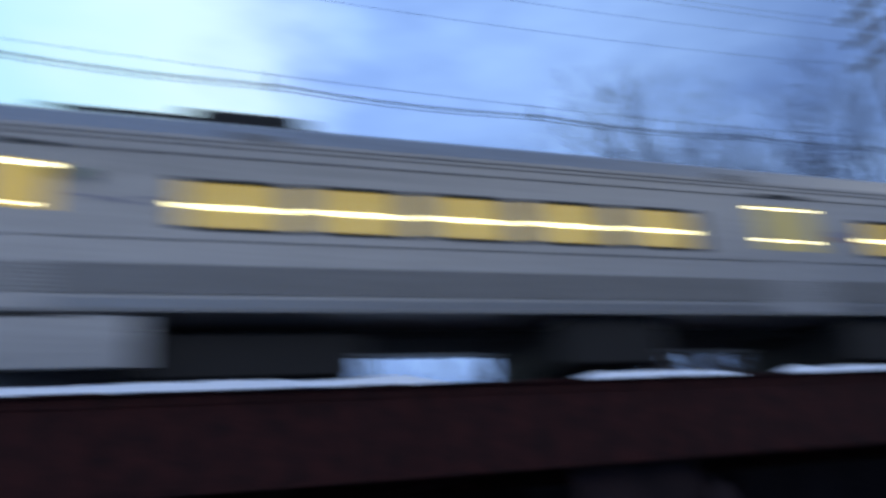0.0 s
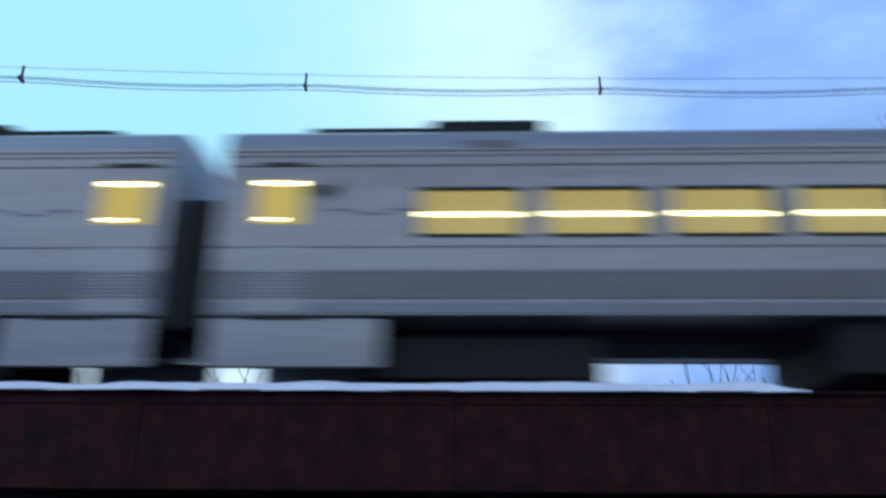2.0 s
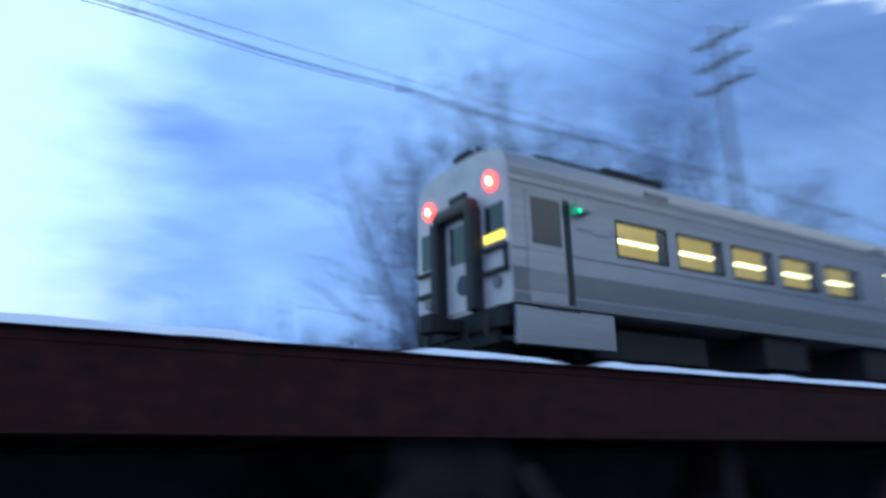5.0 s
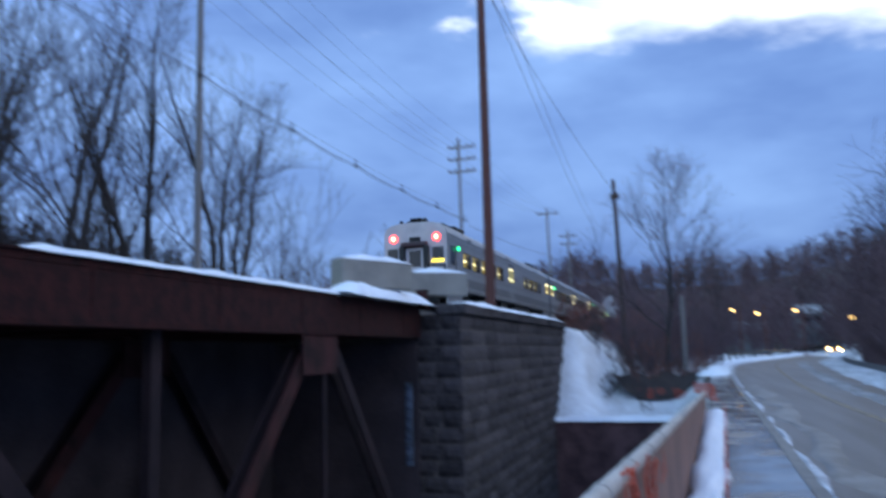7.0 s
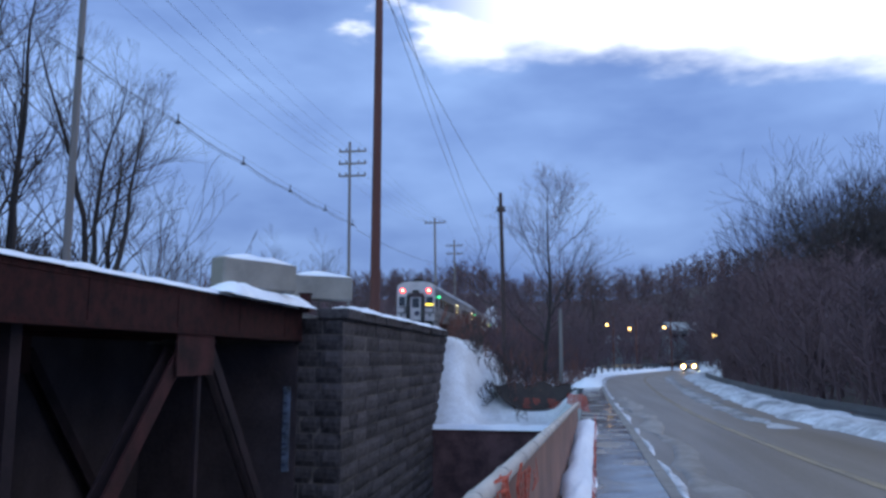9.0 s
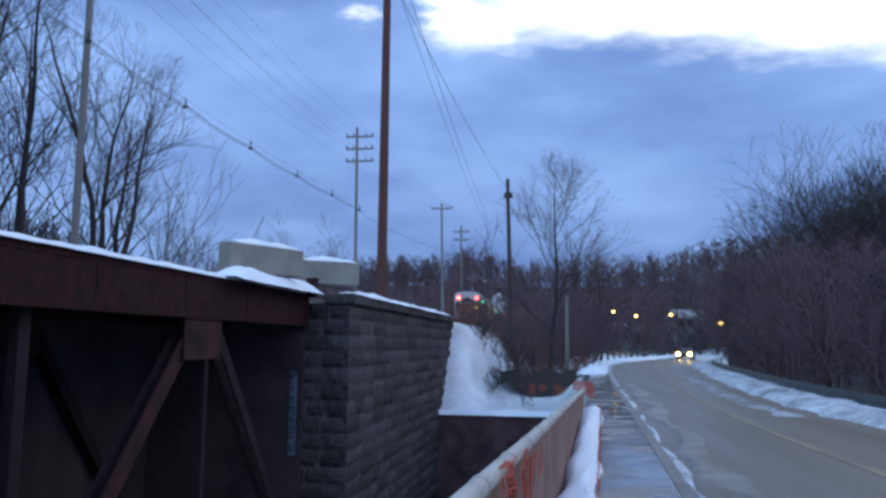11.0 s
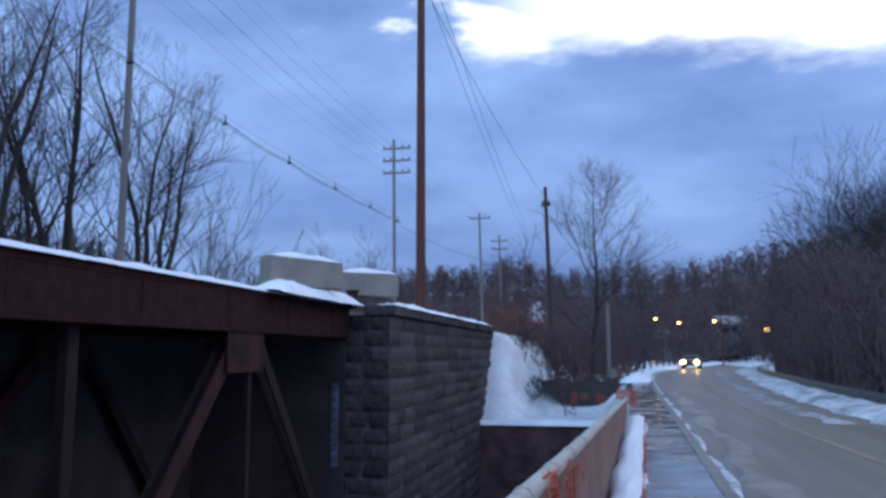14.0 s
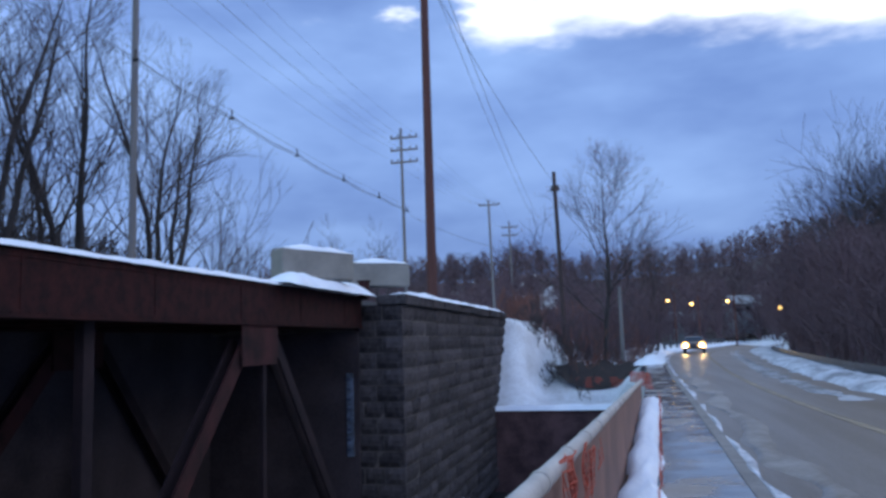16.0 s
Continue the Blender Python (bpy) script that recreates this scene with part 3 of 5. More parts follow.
def parapet():
    p = thing("bridge_parapet", "stained concrete bridge parapet below a pale pipe rail", "parapet")
    y0, y1, step = -8.0, 20.0, 2.0
    y = y0
    while y < y1 - 0.1:
        bm = bmesh.new()
        e = min(y + step, y1) - 0.012
        vs = []
        for yy in (y, e):
            x = parapet_x(yy)
            vs.append([bm.verts.new(c) for c in ((x, yy, -0.3), (x - 0.0, yy, rail_z(yy) - 0.035), (x - 0.07, yy, rail_z(yy) - 0.035), (x - 0.07, yy, -0.9))])
        for i in range(4):
            bm.faces.new((vs[0][i], vs[0][(i + 1) % 4], vs[1][(i + 1) % 4], vs[1][i]))
        bm.faces.new(vs[0])
        bm.faces.new(vs[1])
        bmesh.ops.recalc_face_normals(bm, faces=bm.faces)
        part("panel", bm, PARAPET, p)
        y += step
    y = y0
    while y < y1 - 0.1:
        e = min(y + 0.92, y1)
        part("pipe_section", rods(((parapet_x(y), y, rail_z(y)), (parapet_x(e), e, rail_z(e)), 0.040), ((parapet_x(y), y - 0.02, rail_z(y)), (parapet_x(y), y + 0.03, rail_z(y)), 0.044), seg=20), PIPE, p, "pale pipe wrap", smooth=False)
        y += 0.92
    return p


parapet()


def netting(name, label, pts, mat=ORANGE, width=0.012, cell=0.06):
    """Loose plastic mesh: crossing strands over a rumpled sheet given by four corners."""
    a, b, c, d = (Vector(q) for q in pts)
    bm = bmesh.new()

    def at(u, v):
        q = a.lerp(b, u).lerp(d.lerp(c, u), v)
        return q + Vector((0.03 * noise.noise(q * 7), 0.03 * noise.noise(q * 7 + Vector((9, 0, 0))), 0.03 * noise.noise(q * 7 + Vector((0, 9, 0)))))
    nu, nv = max(2, int((b - a).length / cell)), max(2, int((d - a).length / cell))
    for i in range(nu + 1):
        for j in range(nv):
            if noise.noise(at(i / nu, j / nv) * 2) > -0.05:
                rod(bm, at(i / nu, j / nv), at(i / nu, (j + 1) / nv), width / 2, seg=3)
    for j in range(nv + 1):
        for i in range(nu):
            if noise.noise(at(i / nu, j / nv) * 2) > -0.05:
                rod(bm, at(i / nu, j / nv), at((i + 1) / nu, j / nv), width / 2, seg=3)
    return tagged(part(name, bm, mat), label, "netting", kind="stuff")


netting("safety_netting", "torn orange plastic netting wrapped over the pipe rail", [(parapet_x(3.7) - 0.045, 3.45, rail_z(3.7) + 0.03), (parapet_x(3.7) - 0.045, 3.95, rail_z(3.7) + 0.05), (parapet_x(3.7) + 0.07, 3.95, rail_z(3.7) + 0.05), (parapet_x(3.7) + 0.07, 3.40, rail_z(3.7) + 0.05)], cell=0.032, width=0.008)
netting("safety_netting", "torn orange plastic netting bunched beside the pipe rail", [(parapet_x(3.7) + 0.065, 3.40, rail_z(3.7) + 0.05), (parapet_x(4.3) + 0.05, 4.4, rail_z(4.3) + 0.02), (parapet_x(4.3) + 0.04, 4.3, rail_z(4.3) - 0.22), (parapet_x(3.7) + 0.06, 3.45, rail_z(3.7) - 0.30)], cell=0.045, width=0.007)
netting("safety_netting", "torn orange plastic netting hanging on the parapet", [(parapet_x(3.6) + 0.05, 3.3, rail_z(4) + 0.02), (parapet_x(5.6) + 0.03, 5.6, rail_z(5.6) - 0.08), (parapet_x(5.6) + 0.03, 5.6, rail_z(5.6) - 0.2), (parapet_x(3.6) + 0.05, 3.5, 0.62)], width=0.006, cell=0.08)
netting("safety_netting", "orange plastic netting sagging along the snow strip", [(parapet_x(6) + 0.40, 6, 0.05), (parapet_x(20) + 0.42, 19.8, 0.05), (parapet_x(20) + 0.40, 19.8, 0.30), (parapet_x(6) + 0.38, 6, 0.20)], cell=0.11, width=0.006)
netting("safety_netting", "orange plastic netting bundled round the parapet's end", [(parapet_x(20) - 0.25, 19.9, 0.1), (parapet_x(20) + 0.35, 20.2, 0.05), (parapet_x(20) + 0.2, 20.2, 0.7), (parapet_x(20) - 0.25, 19.9, 0.75)], cell=0.05, width=0.02)

# ---- the train ----
LEN = 27.4
EMBLEM_BLUE = material("faded_blue_paint", (0.20, 0.20, 0.28), (0.16, 0.16, 0.22), 0.6)
WIN_Z, DOOR_Z = (2.26, 2.94), (2.28, 3.17)
CAR_A = dict(win=tuple((3.3 + 1.81 * k, 4.75 + 1.81 * k) for k in range(5)) + ((16.0, 17.45), (17.83, 19.28), (19.6, 21.05), (21.4, 22.85), (23.2, 23.85)), door=(13.4, 14.72), ends=((0.92, 1.6), (25.95, 26.72)), box=((9.0, 11.0, 0.30),))
CAR_Z = dict(win=tuple((3.05 + 1.8 * k, 4.48 + 1.8 * k) for k in range(5)) + ((17.7, 19.12), (19.5, 20.92), (21.2, 22.65), (23.1, 23.75)), door=(13.2, 14.52), ends=((26.0, 26.75),), box=((7.6, 9.2, 0.30), (11.7, 13.2, 0.25)))


def body_profile():
    """Half a car's cross-section, from sill to the roof's crown."""
    return [(1.50, 1.08), (1.53, 1.25), (1.535, 2.1), (1.535, 2.26), (1.535, 2.94), (1.535, 3.3), (1.525, 3.66), (1.44, 3.92), (1.18, 4.09), (0.7, 4.18), (0.0, 4.20)]


def rail_car(spec, rear=False):
    """A rail car, its rear end at the origin, its rails at z = 0."""
    t = thing("rail_car", "stainless steel commuter rail car with lit yellow windows", "train car", group="cars of the train")
    half = body_profile()
    ring = half + [(-x, z) for x, z in half[-2::-1]]
    bm = bmesh.new()
    y0, y1 = 0.38, LEN - 0.38
    a = [bm.verts.new((x, y0, z)) for x, z in ring]
    b = [bm.verts.new((x, y1, z)) for x, z in ring]
    for i in range(len(ring) - 1):
        if {ring[i][1], ring[i + 1][1]} == set(WIN_Z):
            # the window band: pillars between the openings
            edges = [y0] + [u for w in spec["win"] for u in w] + [y1]
            for u0, u1 in zip(edges[::2], edges[1::2]):
                bm.faces.new([bm.verts.new((x, u, z)) for (x, z), u in ((ring[i], u0), (ring[i + 1], u0), (ring[i + 1], u1), (ring[i], u1))])
            continue
        bm.faces.new((a[i], a[i + 1], b[i + 1], b[i]))
    bm.faces.new(a)
    bm.faces.new(b)
    bm.faces.new((a[0], a[-1], b[-1], b[0]))
    bmesh.ops.recalc_face_normals(bm, faces=bm.faces)
    body = part("body", bm, STEEL, t)
    for s in (1, -1):
        x = 1.535 * s

        def strip(name, z0, z1, u0, u1, mat, out, label="", parent=t):
            xx = sorted((x, x + out * s))
            return part(name, boxes(((xx[0], u0, z0), (xx[1], u1, z1))), mat, parent, label)
        for k in range(7):
            strip("flute", 1.315 + 0.058 * k, 1.340 + 0.058 * k, y0, y1, STEEL_DARK, 0.016)
        strip("fluted_panel", 1.30, 1.72, y0, y1, STEEL_DARK, 0.010, "dull fluted lower panel")
        strip("sill", 1.06, 1.11, y0, y1, STEEL_DARK, 0.02)
        for z in (2.06, 3.34, 3.50, 3.58):
            xo = 0 if z < 3.4 else -0.008
            part("rib", boxes(((min(x + xo * s, x + (xo + 0.014) * s), y0, z), (max(x + xo * s, x + (xo + 0.014) * s), y1, z + 0.018))), STEEL_DARK, t)
        for u0, u1 in spec["win"]:
            def inset(name, z0, z1, v0, v1, mat, x0, x1, label="", parent=None):
                return part(name, boxes(((min(x0 * s, x1 * s), v0, z0), (max(x0 * s, x1 * s), v1, z1))), mat, parent or t, label)
            w = inset("window", WIN_Z[0], WIN_Z[1] + 0.10, u0, u1, WARM, 1.27, 1.29, "window lit warm yellow")
            inset("pane", WIN_Z[0], WIN_Z[1], u0, u1, PANE, 1.515, 1.521, "smoked window pane", w)
            inset("window_head", WIN_Z[1], WIN_Z[1] + 0.05, u0 - 0.03, u1 + 0.03, RUBBER, 1.50, 1.549, "", w)
            inset("window_sill", WIN_Z[0] - 0.05, WIN_Z[0], u0 - 0.03, u1 + 0.03, RUBBER, 1.27, 1.549, "", w)
            inset("window_jamb", WIN_Z[0], WIN_Z[1], u0 - 0.03, u0, RUBBER, 1.27, 1.543, "", w)
            inset("window_jamb", WIN_Z[0], WIN_Z[1], u1, u1 + 0.03, RUBBER, 1.27, 1.543, "", w)
            inset("ceiling_tube", 2.63, 2.69, u0 + 0.01, u1 - 0.01, TUBE, 1.29, 1.305, "glowing ceiling tube", w)
            if u0 in (21.4, 21.2):
                inset("window_blind", 2.76, 2.94, u0 + 0.01, u1 - 0.01, RUBBER, 1.29, 1.31, "dark window blind", w)
                inset("lit_slot", 2.82, 2.87, u0 + 0.15, u1 - 0.15, YELLOW_SIGN, 1.31, 1.32, "glowing orange slot", w)
        u0, u1 = spec["door"]
        d = strip("double_door", 1.10, 3.22, u0 - 0.15, u1 + 0.15, STEEL, 0.012)
        for v0, v1 in ((u0, (u0 + u1) / 2 - 0.06), ((u0 + u1) / 2 + 0.06, u1)):
            part("door_window", boxes(((min(x, x + 0.016 * s), v0, DOOR_Z[0]), (max(x, x + 0.016 * s), v1, DOOR_Z[1]))), WARM_DIM, d, "door window lit yellow")
            part("ceiling_tube", boxes(((min(x, x + 0.02 * s), v0 + 0.02, 3.09), (max(x, x + 0.02 * s), v1 - 0.1, 3.12))), TUBE, d)
            part("ceiling_tube", boxes(((min(x, x + 0.02 * s), v0 + 0.06, 2.45), (max(x, x + 0.02 * s), v1 - 0.2, 2.49))), TUBE, d)
        strip("emblem", 2.60, 2.72, u1 + 0.35, u1 + 0.95, EMBLEM_BLUE, 0.005, "small red and blue painted emblem")
        strip("emblem", 2.50, 2.60, u1 + 0.45, u1 + 0.95, RED_PAINT, 0.005, "small red and blue painted emblem")
        strip("door_hood", 3.33, 3.41, u0 + 0.1, u1 - 0.1, RUBBER, 0.02)
        for u0, u1 in spec["ends"]:
            e = strip("end_door", 1.10, 3.22, u0 - 0.08, u1 + 0.08, STEEL, 0.010)
            part("door_window", boxes(((min(x, x + 0.014 * s), u0, 2.42), (max(x, x + 0.014 * s), u1, 3.12))), WARM, e, "door window lit yellow")
            part("ceiling_tube", boxes(((min(x, x + 0.018 * s), u0 + 0.05, 3.03), (max(x, x + 0.018 * s), u1 - 0.05, 3.09))), TUBE, e)
            part("ceiling_tube", boxes(((min(x, x + 0.018 * s), u0 + 0.1, 2.47), (max(x, x + 0.018 * s), u1 - 0.3, 2.51))), TUBE, e)
            part("door_hood", boxes(((min(x, x + 0.02 * s), u0, 3.34), (max(x, x + 0.02 * s), u1, 3.40))), RUBBER, e)
        for u0, u1 in ((0.42, 2.80), (LEN - 2.55, LEN - 0.42)):
            sk = part("step_skirt", boxes(((min(1.52 * s, 1.42 * s), u0, 0.34), (max(1.52 * s, 1.42 * s), u1, 1.03)), bevel=0.02), STEEL, t)
            part("step_slot", boxes(((min(1.53 * s, 1.5 * s), u0 + 0.5, 1.0), (max(1.53 * s, 1.5 * s), u0 + 1.5, 1.05))), RUBBER, sk)
        for u in (1.95, LEN - 3.1):
            for k in range(3):
                part("painted_wave", boxes(((min(x, x + 0.005 * s), u + 0.45 * k, 2.62 - 0.06 * (k % 2)), (max(x, x + 0.005 * s), u + 0.45 * k + 0.42, 2.66 - 0.06 * (k % 2)))), EMBLEM_BLUE, t, "dark blue painted stripe")
        for u in (2.25, LEN / 2 - 1.8, LEN / 2 + 1.9, 23.4):
            part("vent_grille", boxes(((min(x, x + 0.015 * s), u, 1.36), (max(x, x + 0.015 * s), u + 0.6, 1.62))), RUBBER if u < 1 else STEEL_DARK, t)
        for u in (4.0, 12.7, 21.5):
            part("roof_vent", boxes(((min(1.535 * s, 1.30 * s), u, 3.64), (max(1.535 * s, 1.30 * s), u + 0.7, 3.76))), STEEL_DARK, t)
    for u0, u1, h in ((1.5, 5.2, 0.10), (3.4, 5.2, 0.22), (LEN - 5.1, LEN - 1.5, 0.10), (LEN - 5.1, LEN - 3.3, 0.22)):
        part("roof_unit", boxes(((-1.05, u0, 4.04), (1.05, u1, 4.17 + h)), bevel=0.07), BLACK, t, "dark roof air-conditioning unit")
    part("gangway", boxes(((-0.75, LEN - 0.38, 1.1), (0.75, LEN + 0.01, 3.15))), RUBBER, t, "black gangway bellows")
    for z in (1.0, 2.3):
        part("gangway_bar", boxes(((0.75, LEN - 0.34, z), (1.0, LEN - 0.30, z + 0.05))), YELLOW_LINE, t, "yellow safety bar")
    if not rear:
        part("gangway", boxes(((-0.75, -0.01, 1.1), (0.75, 0.38, 3.15))), RUBBER, t, "black gangway bellows")
    part("underframe", boxes(((-0.5, 0.5, 0.92), (0.5, LEN - 0.5, 1.075))), BLACK, t)
    rnd = random.Random(7)
    for u0, u1, z in spec["box"] + ((15.1, 16.88, 0.25), (16.93, 18.7, 0.28), (18.75, 20.1, 0.24)):
        part("equipment_box", boxes(((-1.35, u0, z), (1.38, u1, 1.07)), bevel=0.03), BLACK, t)
    for u in (4.2, LEN - 4.2):
        bg = part("bogie", boxes(((-1.1, u - 0.3, 0.4), (1.1, u + 0.3, 0.8)), bevel=0.03), BLACK, t)
        for x in (-1.17, 0.97):
            part("side_frame", boxes(((x, u - 1.65, 0.26), (x + 0.2, u + 1.65, 0.86)), bevel=0.03), BLACK, bg)
        for du in (-1.3, 1.3):
            part("wheelset", rods(((-0.82, u + du, 0.43), (-0.70, u + du, 0.43), 0.43), ((0.70, u + du, 0.43), (0.82, u + du, 0.43), 0.43), ((-0.8, u + du, 0.43), (0.8, u + du, 0.43), 0.09), seg=20), BLACK, bg)
    if rear:
        rear_end(t)
    return t


def rear_end(t):
    """The cab end: doorway with a dark surround, two windows, lamps and coupler."""
    Y = 0.38
    half = body_profile()
    ring = [(x * 0.995, z - 0.012) for x, z in half + [(-x, z) for x, z in half[-2::-1]]]
    pm = bmesh.new()
    fr, bk = [pm.verts.new((x, Y - 0.04, z)) for x, z in ring], [pm.verts.new((x, Y + 0.001, z)) for x, z in ring]
    pm.faces.new(fr)
    for i in range(len(ring)):
        pm.faces.new((fr[i], fr[(i + 1) % len(ring)], bk[(i + 1) % len(ring)], bk[i]))
    bmesh.ops.recalc_face_normals(pm, faces=pm.faces)
    part("end_panel", pm, CAB_PALE, t, "pale painted cab end")
    for x0, x1 in ((-0.72, -0.46), (0.46, 0.72)):
        part("collision_post", boxes(((x0, Y - 0.30, 1.05), (x1, Y - 0.04, 3.05)), bevel=0.05), RUBBER, t, "black doorway buffer")
    part("door_head", boxes(((-0.66, Y - 0.30, 2.98), (0.66, Y - 0.04, 3.26)), bevel=0.10), RED_DARK, t, "dark doorway arch")
    d = part("end_door", boxes(((-0.44, Y - 0.07, 1.15), (0.44, Y - 0.045, 2.97))), CAB_PALE, t)
    part("door_window", boxes(((-0.28, Y - 0.08, 2.1), (0.28, Y - 0.065, 2.85))), WINDOW_DARK, d)
    part("round_badge", rods(((0.1, Y - 0.085, 1.65), (0.1, Y - 0.07, 1.65), 0.2), seg=24), BLUE_BAND, d, "blue round badge")
    for x0, x1 in ((-1.36, -0.86), (0.84, 1.38)):
        w = part("cab_window", boxes(((x0, Y - 0.055, 2.25), (x1, Y - 0.035, 2.98))), WINDOW_DARK, t)
    part("lit_sign", boxes(((0.80, Y - 0.07, 2.27), (1.40, Y - 0.056, 2.42))), YELLOW_SIGN, t, "glowing yellow sign")
    for x in (-1.05, 1.05):
        # the red disc is oversized, to show the bloom around the lamp
        part("marker_lamp", rods(((x, Y - 0.09, 3.45), (x, Y - 0.03, 3.45), 0.18), seg=20), RED_HALO, t, "red marker lamp widened by its halo")
        part("lamp_core", rods(((x, Y - 0.10, 3.45), (x, Y - 0.085, 3.45), 0.075), seg=16), RED_CORE, t, "bright marker lamp core")
        part("lower_lamp", rods(((x * 1.08, Y - 0.08, 1.5), (x * 1.08, Y - 0.03, 1.5), 0.11), seg=20), STEEL_DARK, t)
        part("grab_rail", boxes(((x * 1.08 - 0.33, Y - 0.13, 2.10), (x * 1.08 + 0.33, Y - 0.04, 2.17)), ((x * 1.08 - 0.33, Y - 0.13, 1.66), (x * 1.08 + 0.33, Y - 0.04, 1.73)), ((x * 1.08 + 0.27, Y - 0.12, 1.66), (x * 1.08 + 0.33, Y - 0.04, 2.17))), RUBBER, t)
    part("headlight_box", boxes(((-0.28, Y - 0.12, 3.24), (0.28, Y - 0.02, 3.50)), bevel=0.05), RUBBER, t)
    h = part("roof_horn", boxes(((-0.45, 0.5, 4.14), (0.55, 1.3, 4.28)), ((-0.25, 0.4, 4.26), (0.3, 0.9, 4.40)), ((0.38, 0.5, 4.24), (0.45, 0.9, 4.42)), ((-0.85, 0.6, 4.10), (-0.7, 0.8, 4.34)), bevel=0.03), BLACK, t)
    part("buffer_beam", boxes(((-1.4, Y - 0.16, 0.66), (1.4, Y, 1.05)), ((-1.15, Y - 0.1, 0.4), (1.15, Y, 0.7)), bevel=0.02), BLACK, t)
    part("coupler", boxes(((-0.16, Y - 0.75, 0.72), (0.16, Y, 0.98)), ((-0.22, Y - 0.9, 0.68), (0.22, Y - 0.65, 1.04)), bevel=0.03), BLACK, t)
    for x in (-1.0, -0.4, 0.35, 0.95):
        part("air_hose", rods(((x, Y - 0.16, 0.9), (x + 0.1, Y - 0.3, 0.55), 0.03), ((x + 0.1, Y - 0.3, 0.55), (x + 0.2, Y - 0.2, 0.4), 0.03)), RUBBER, t)
    part("cab_side_door", boxes(((1.53, 0.72, 1.1), (1.548, 1.62, 3.2))), STEEL, t)
    part("cab_side_window", boxes(((1.535, 0.85, 2.2), (1.556, 1.55, 3.1))), WINDOW_DARK, t)
    part("door_gap", boxes(((1.535, 1.66, 1.1), (1.553, 1.80, 3.15))), RUBBER, t)


CAB_PALE = material("pale_cab_paint", (0.58, 0.53, 0.53), (0.40, 0.36, 0.37), 0.5, 0.2, 1.5, 20)
RED_DARK = material("dark_maroon_paint", (0.05, 0.02, 0.025), (0.035, 0.016, 0.02), 0.5)


def lamp_on(t, u):
    lamp = part("door_lamp", rods(((1.62, u, 3.05), (1.62, u + 0.03, 3.05), 0.09), seg=16), GREEN_LAMP, t, "glowing green door lamp facing the rear")
    part("lamp_hood", boxes(((1.53, u + 0.03, 2.93), (1.76, u + 0.16, 3.17)), ((1.74, u - 0.26, 2.95), (1.76, u + 0.03, 3.15)), ((1.53, u - 0.05, 3.14), (1.72, u + 0.03, 3.17)), ((1.53, u - 0.05, 2.93), (1.72, u + 0.03, 2.955)), bevel=0.0), STEEL, lamp)


last_car = rail_car(CAR_Z, True)
lamp_on(last_car, 2.05)
car_b = rail_car(CAR_A)
lamp_on(car_b, 1.9)
TRAIN = [last_car, car_b]
for n in range(3):
    TRAIN.append(copy_thing(car_b, pose(0, 0, 0)))

# ---- the oncoming car ----


def motor_car():
    t = thing("motor_car", "dark car with glowing headlamps on the wet road", "car")
    bm = bmesh.new()
    prof = [(-2.2, 0.35), (-2.2, 0.75), (-2.05, 0.88), (-1.05, 1.0), (-0.35, 1.42), (1.3, 1.46), (2.05, 1.0), (2.25, 0.9), (2.25, 0.35)]
    sides = []
    for x, k in ((-0.88, 1), (0.88, 1)):
        sides.append([bm.verts.new((x * (0.80 if z > 1.2 else 1.0), y, z)) for y, z in prof])
    for i in range(len(prof)):
        j = (i + 1) % len(prof)
        bm.faces.new((sides[0][i], sides[0][j], sides[1][j], sides[1][i]))
    bm.faces.new(sides[0])
    bm.faces.new(sides[1])
    bmesh.ops.recalc_face_normals(bm, faces=bm.faces)
    bmesh.ops.bevel(bm, geom=list(bm.edges), offset=0.06, segments=2, affect="EDGES")
    part("body", bm, CAR_PAINT, t)
    w = bmesh.new()
    v = [w.verts.new(c) for c in ((-0.72, -1.02, 1.03), (0.72, -1.02, 1.03), (0.62, -0.42, 1.41), (-0.62, -0.42, 1.41))]
    w.faces.new(v)
    bmesh.ops.translate(w, vec=(0, -0.02, 0.012), verts=w.verts)
    part("windscreen", w, WINDOW_DARK, t)
    part("bumper", boxes(((-0.85, -2.27, 0.36), (0.85, -2.17, 0.56)), bevel=0.03), RUBBER, t)
    for x in (-0.68, 0.68):
        # disc made wider than the lamp to show its glare
        part("headlamp", rods(((x, -2.23, 0.68), (x, -2.17, 0.68), 0.31), seg=16), HEAD_GLARE, t, "glowing disc standing for the headlamp's warm glare")
        part("lamp_core", rods(((x, -2.25, 0.68), (x, -2.20, 0.68), 0.085), seg=16), HEADLAMP, t, "bright headlamp core")
    for x in (-0.8, 0.8):
        for y in (-1.4, 1.4):
            wh = part("wheel", rods(((x - 0.1, y, 0.32), (x + 0.1, y, 0.32), 0.32), seg=20), RUBBER, t)
            part("rim", rods(((x - 0.105, y, 0.32), (x + 0.105, y, 0.32), 0.19), seg=16), GALV, wh)
    return t


oncoming = motor_car()

# ---- poles and wires ----


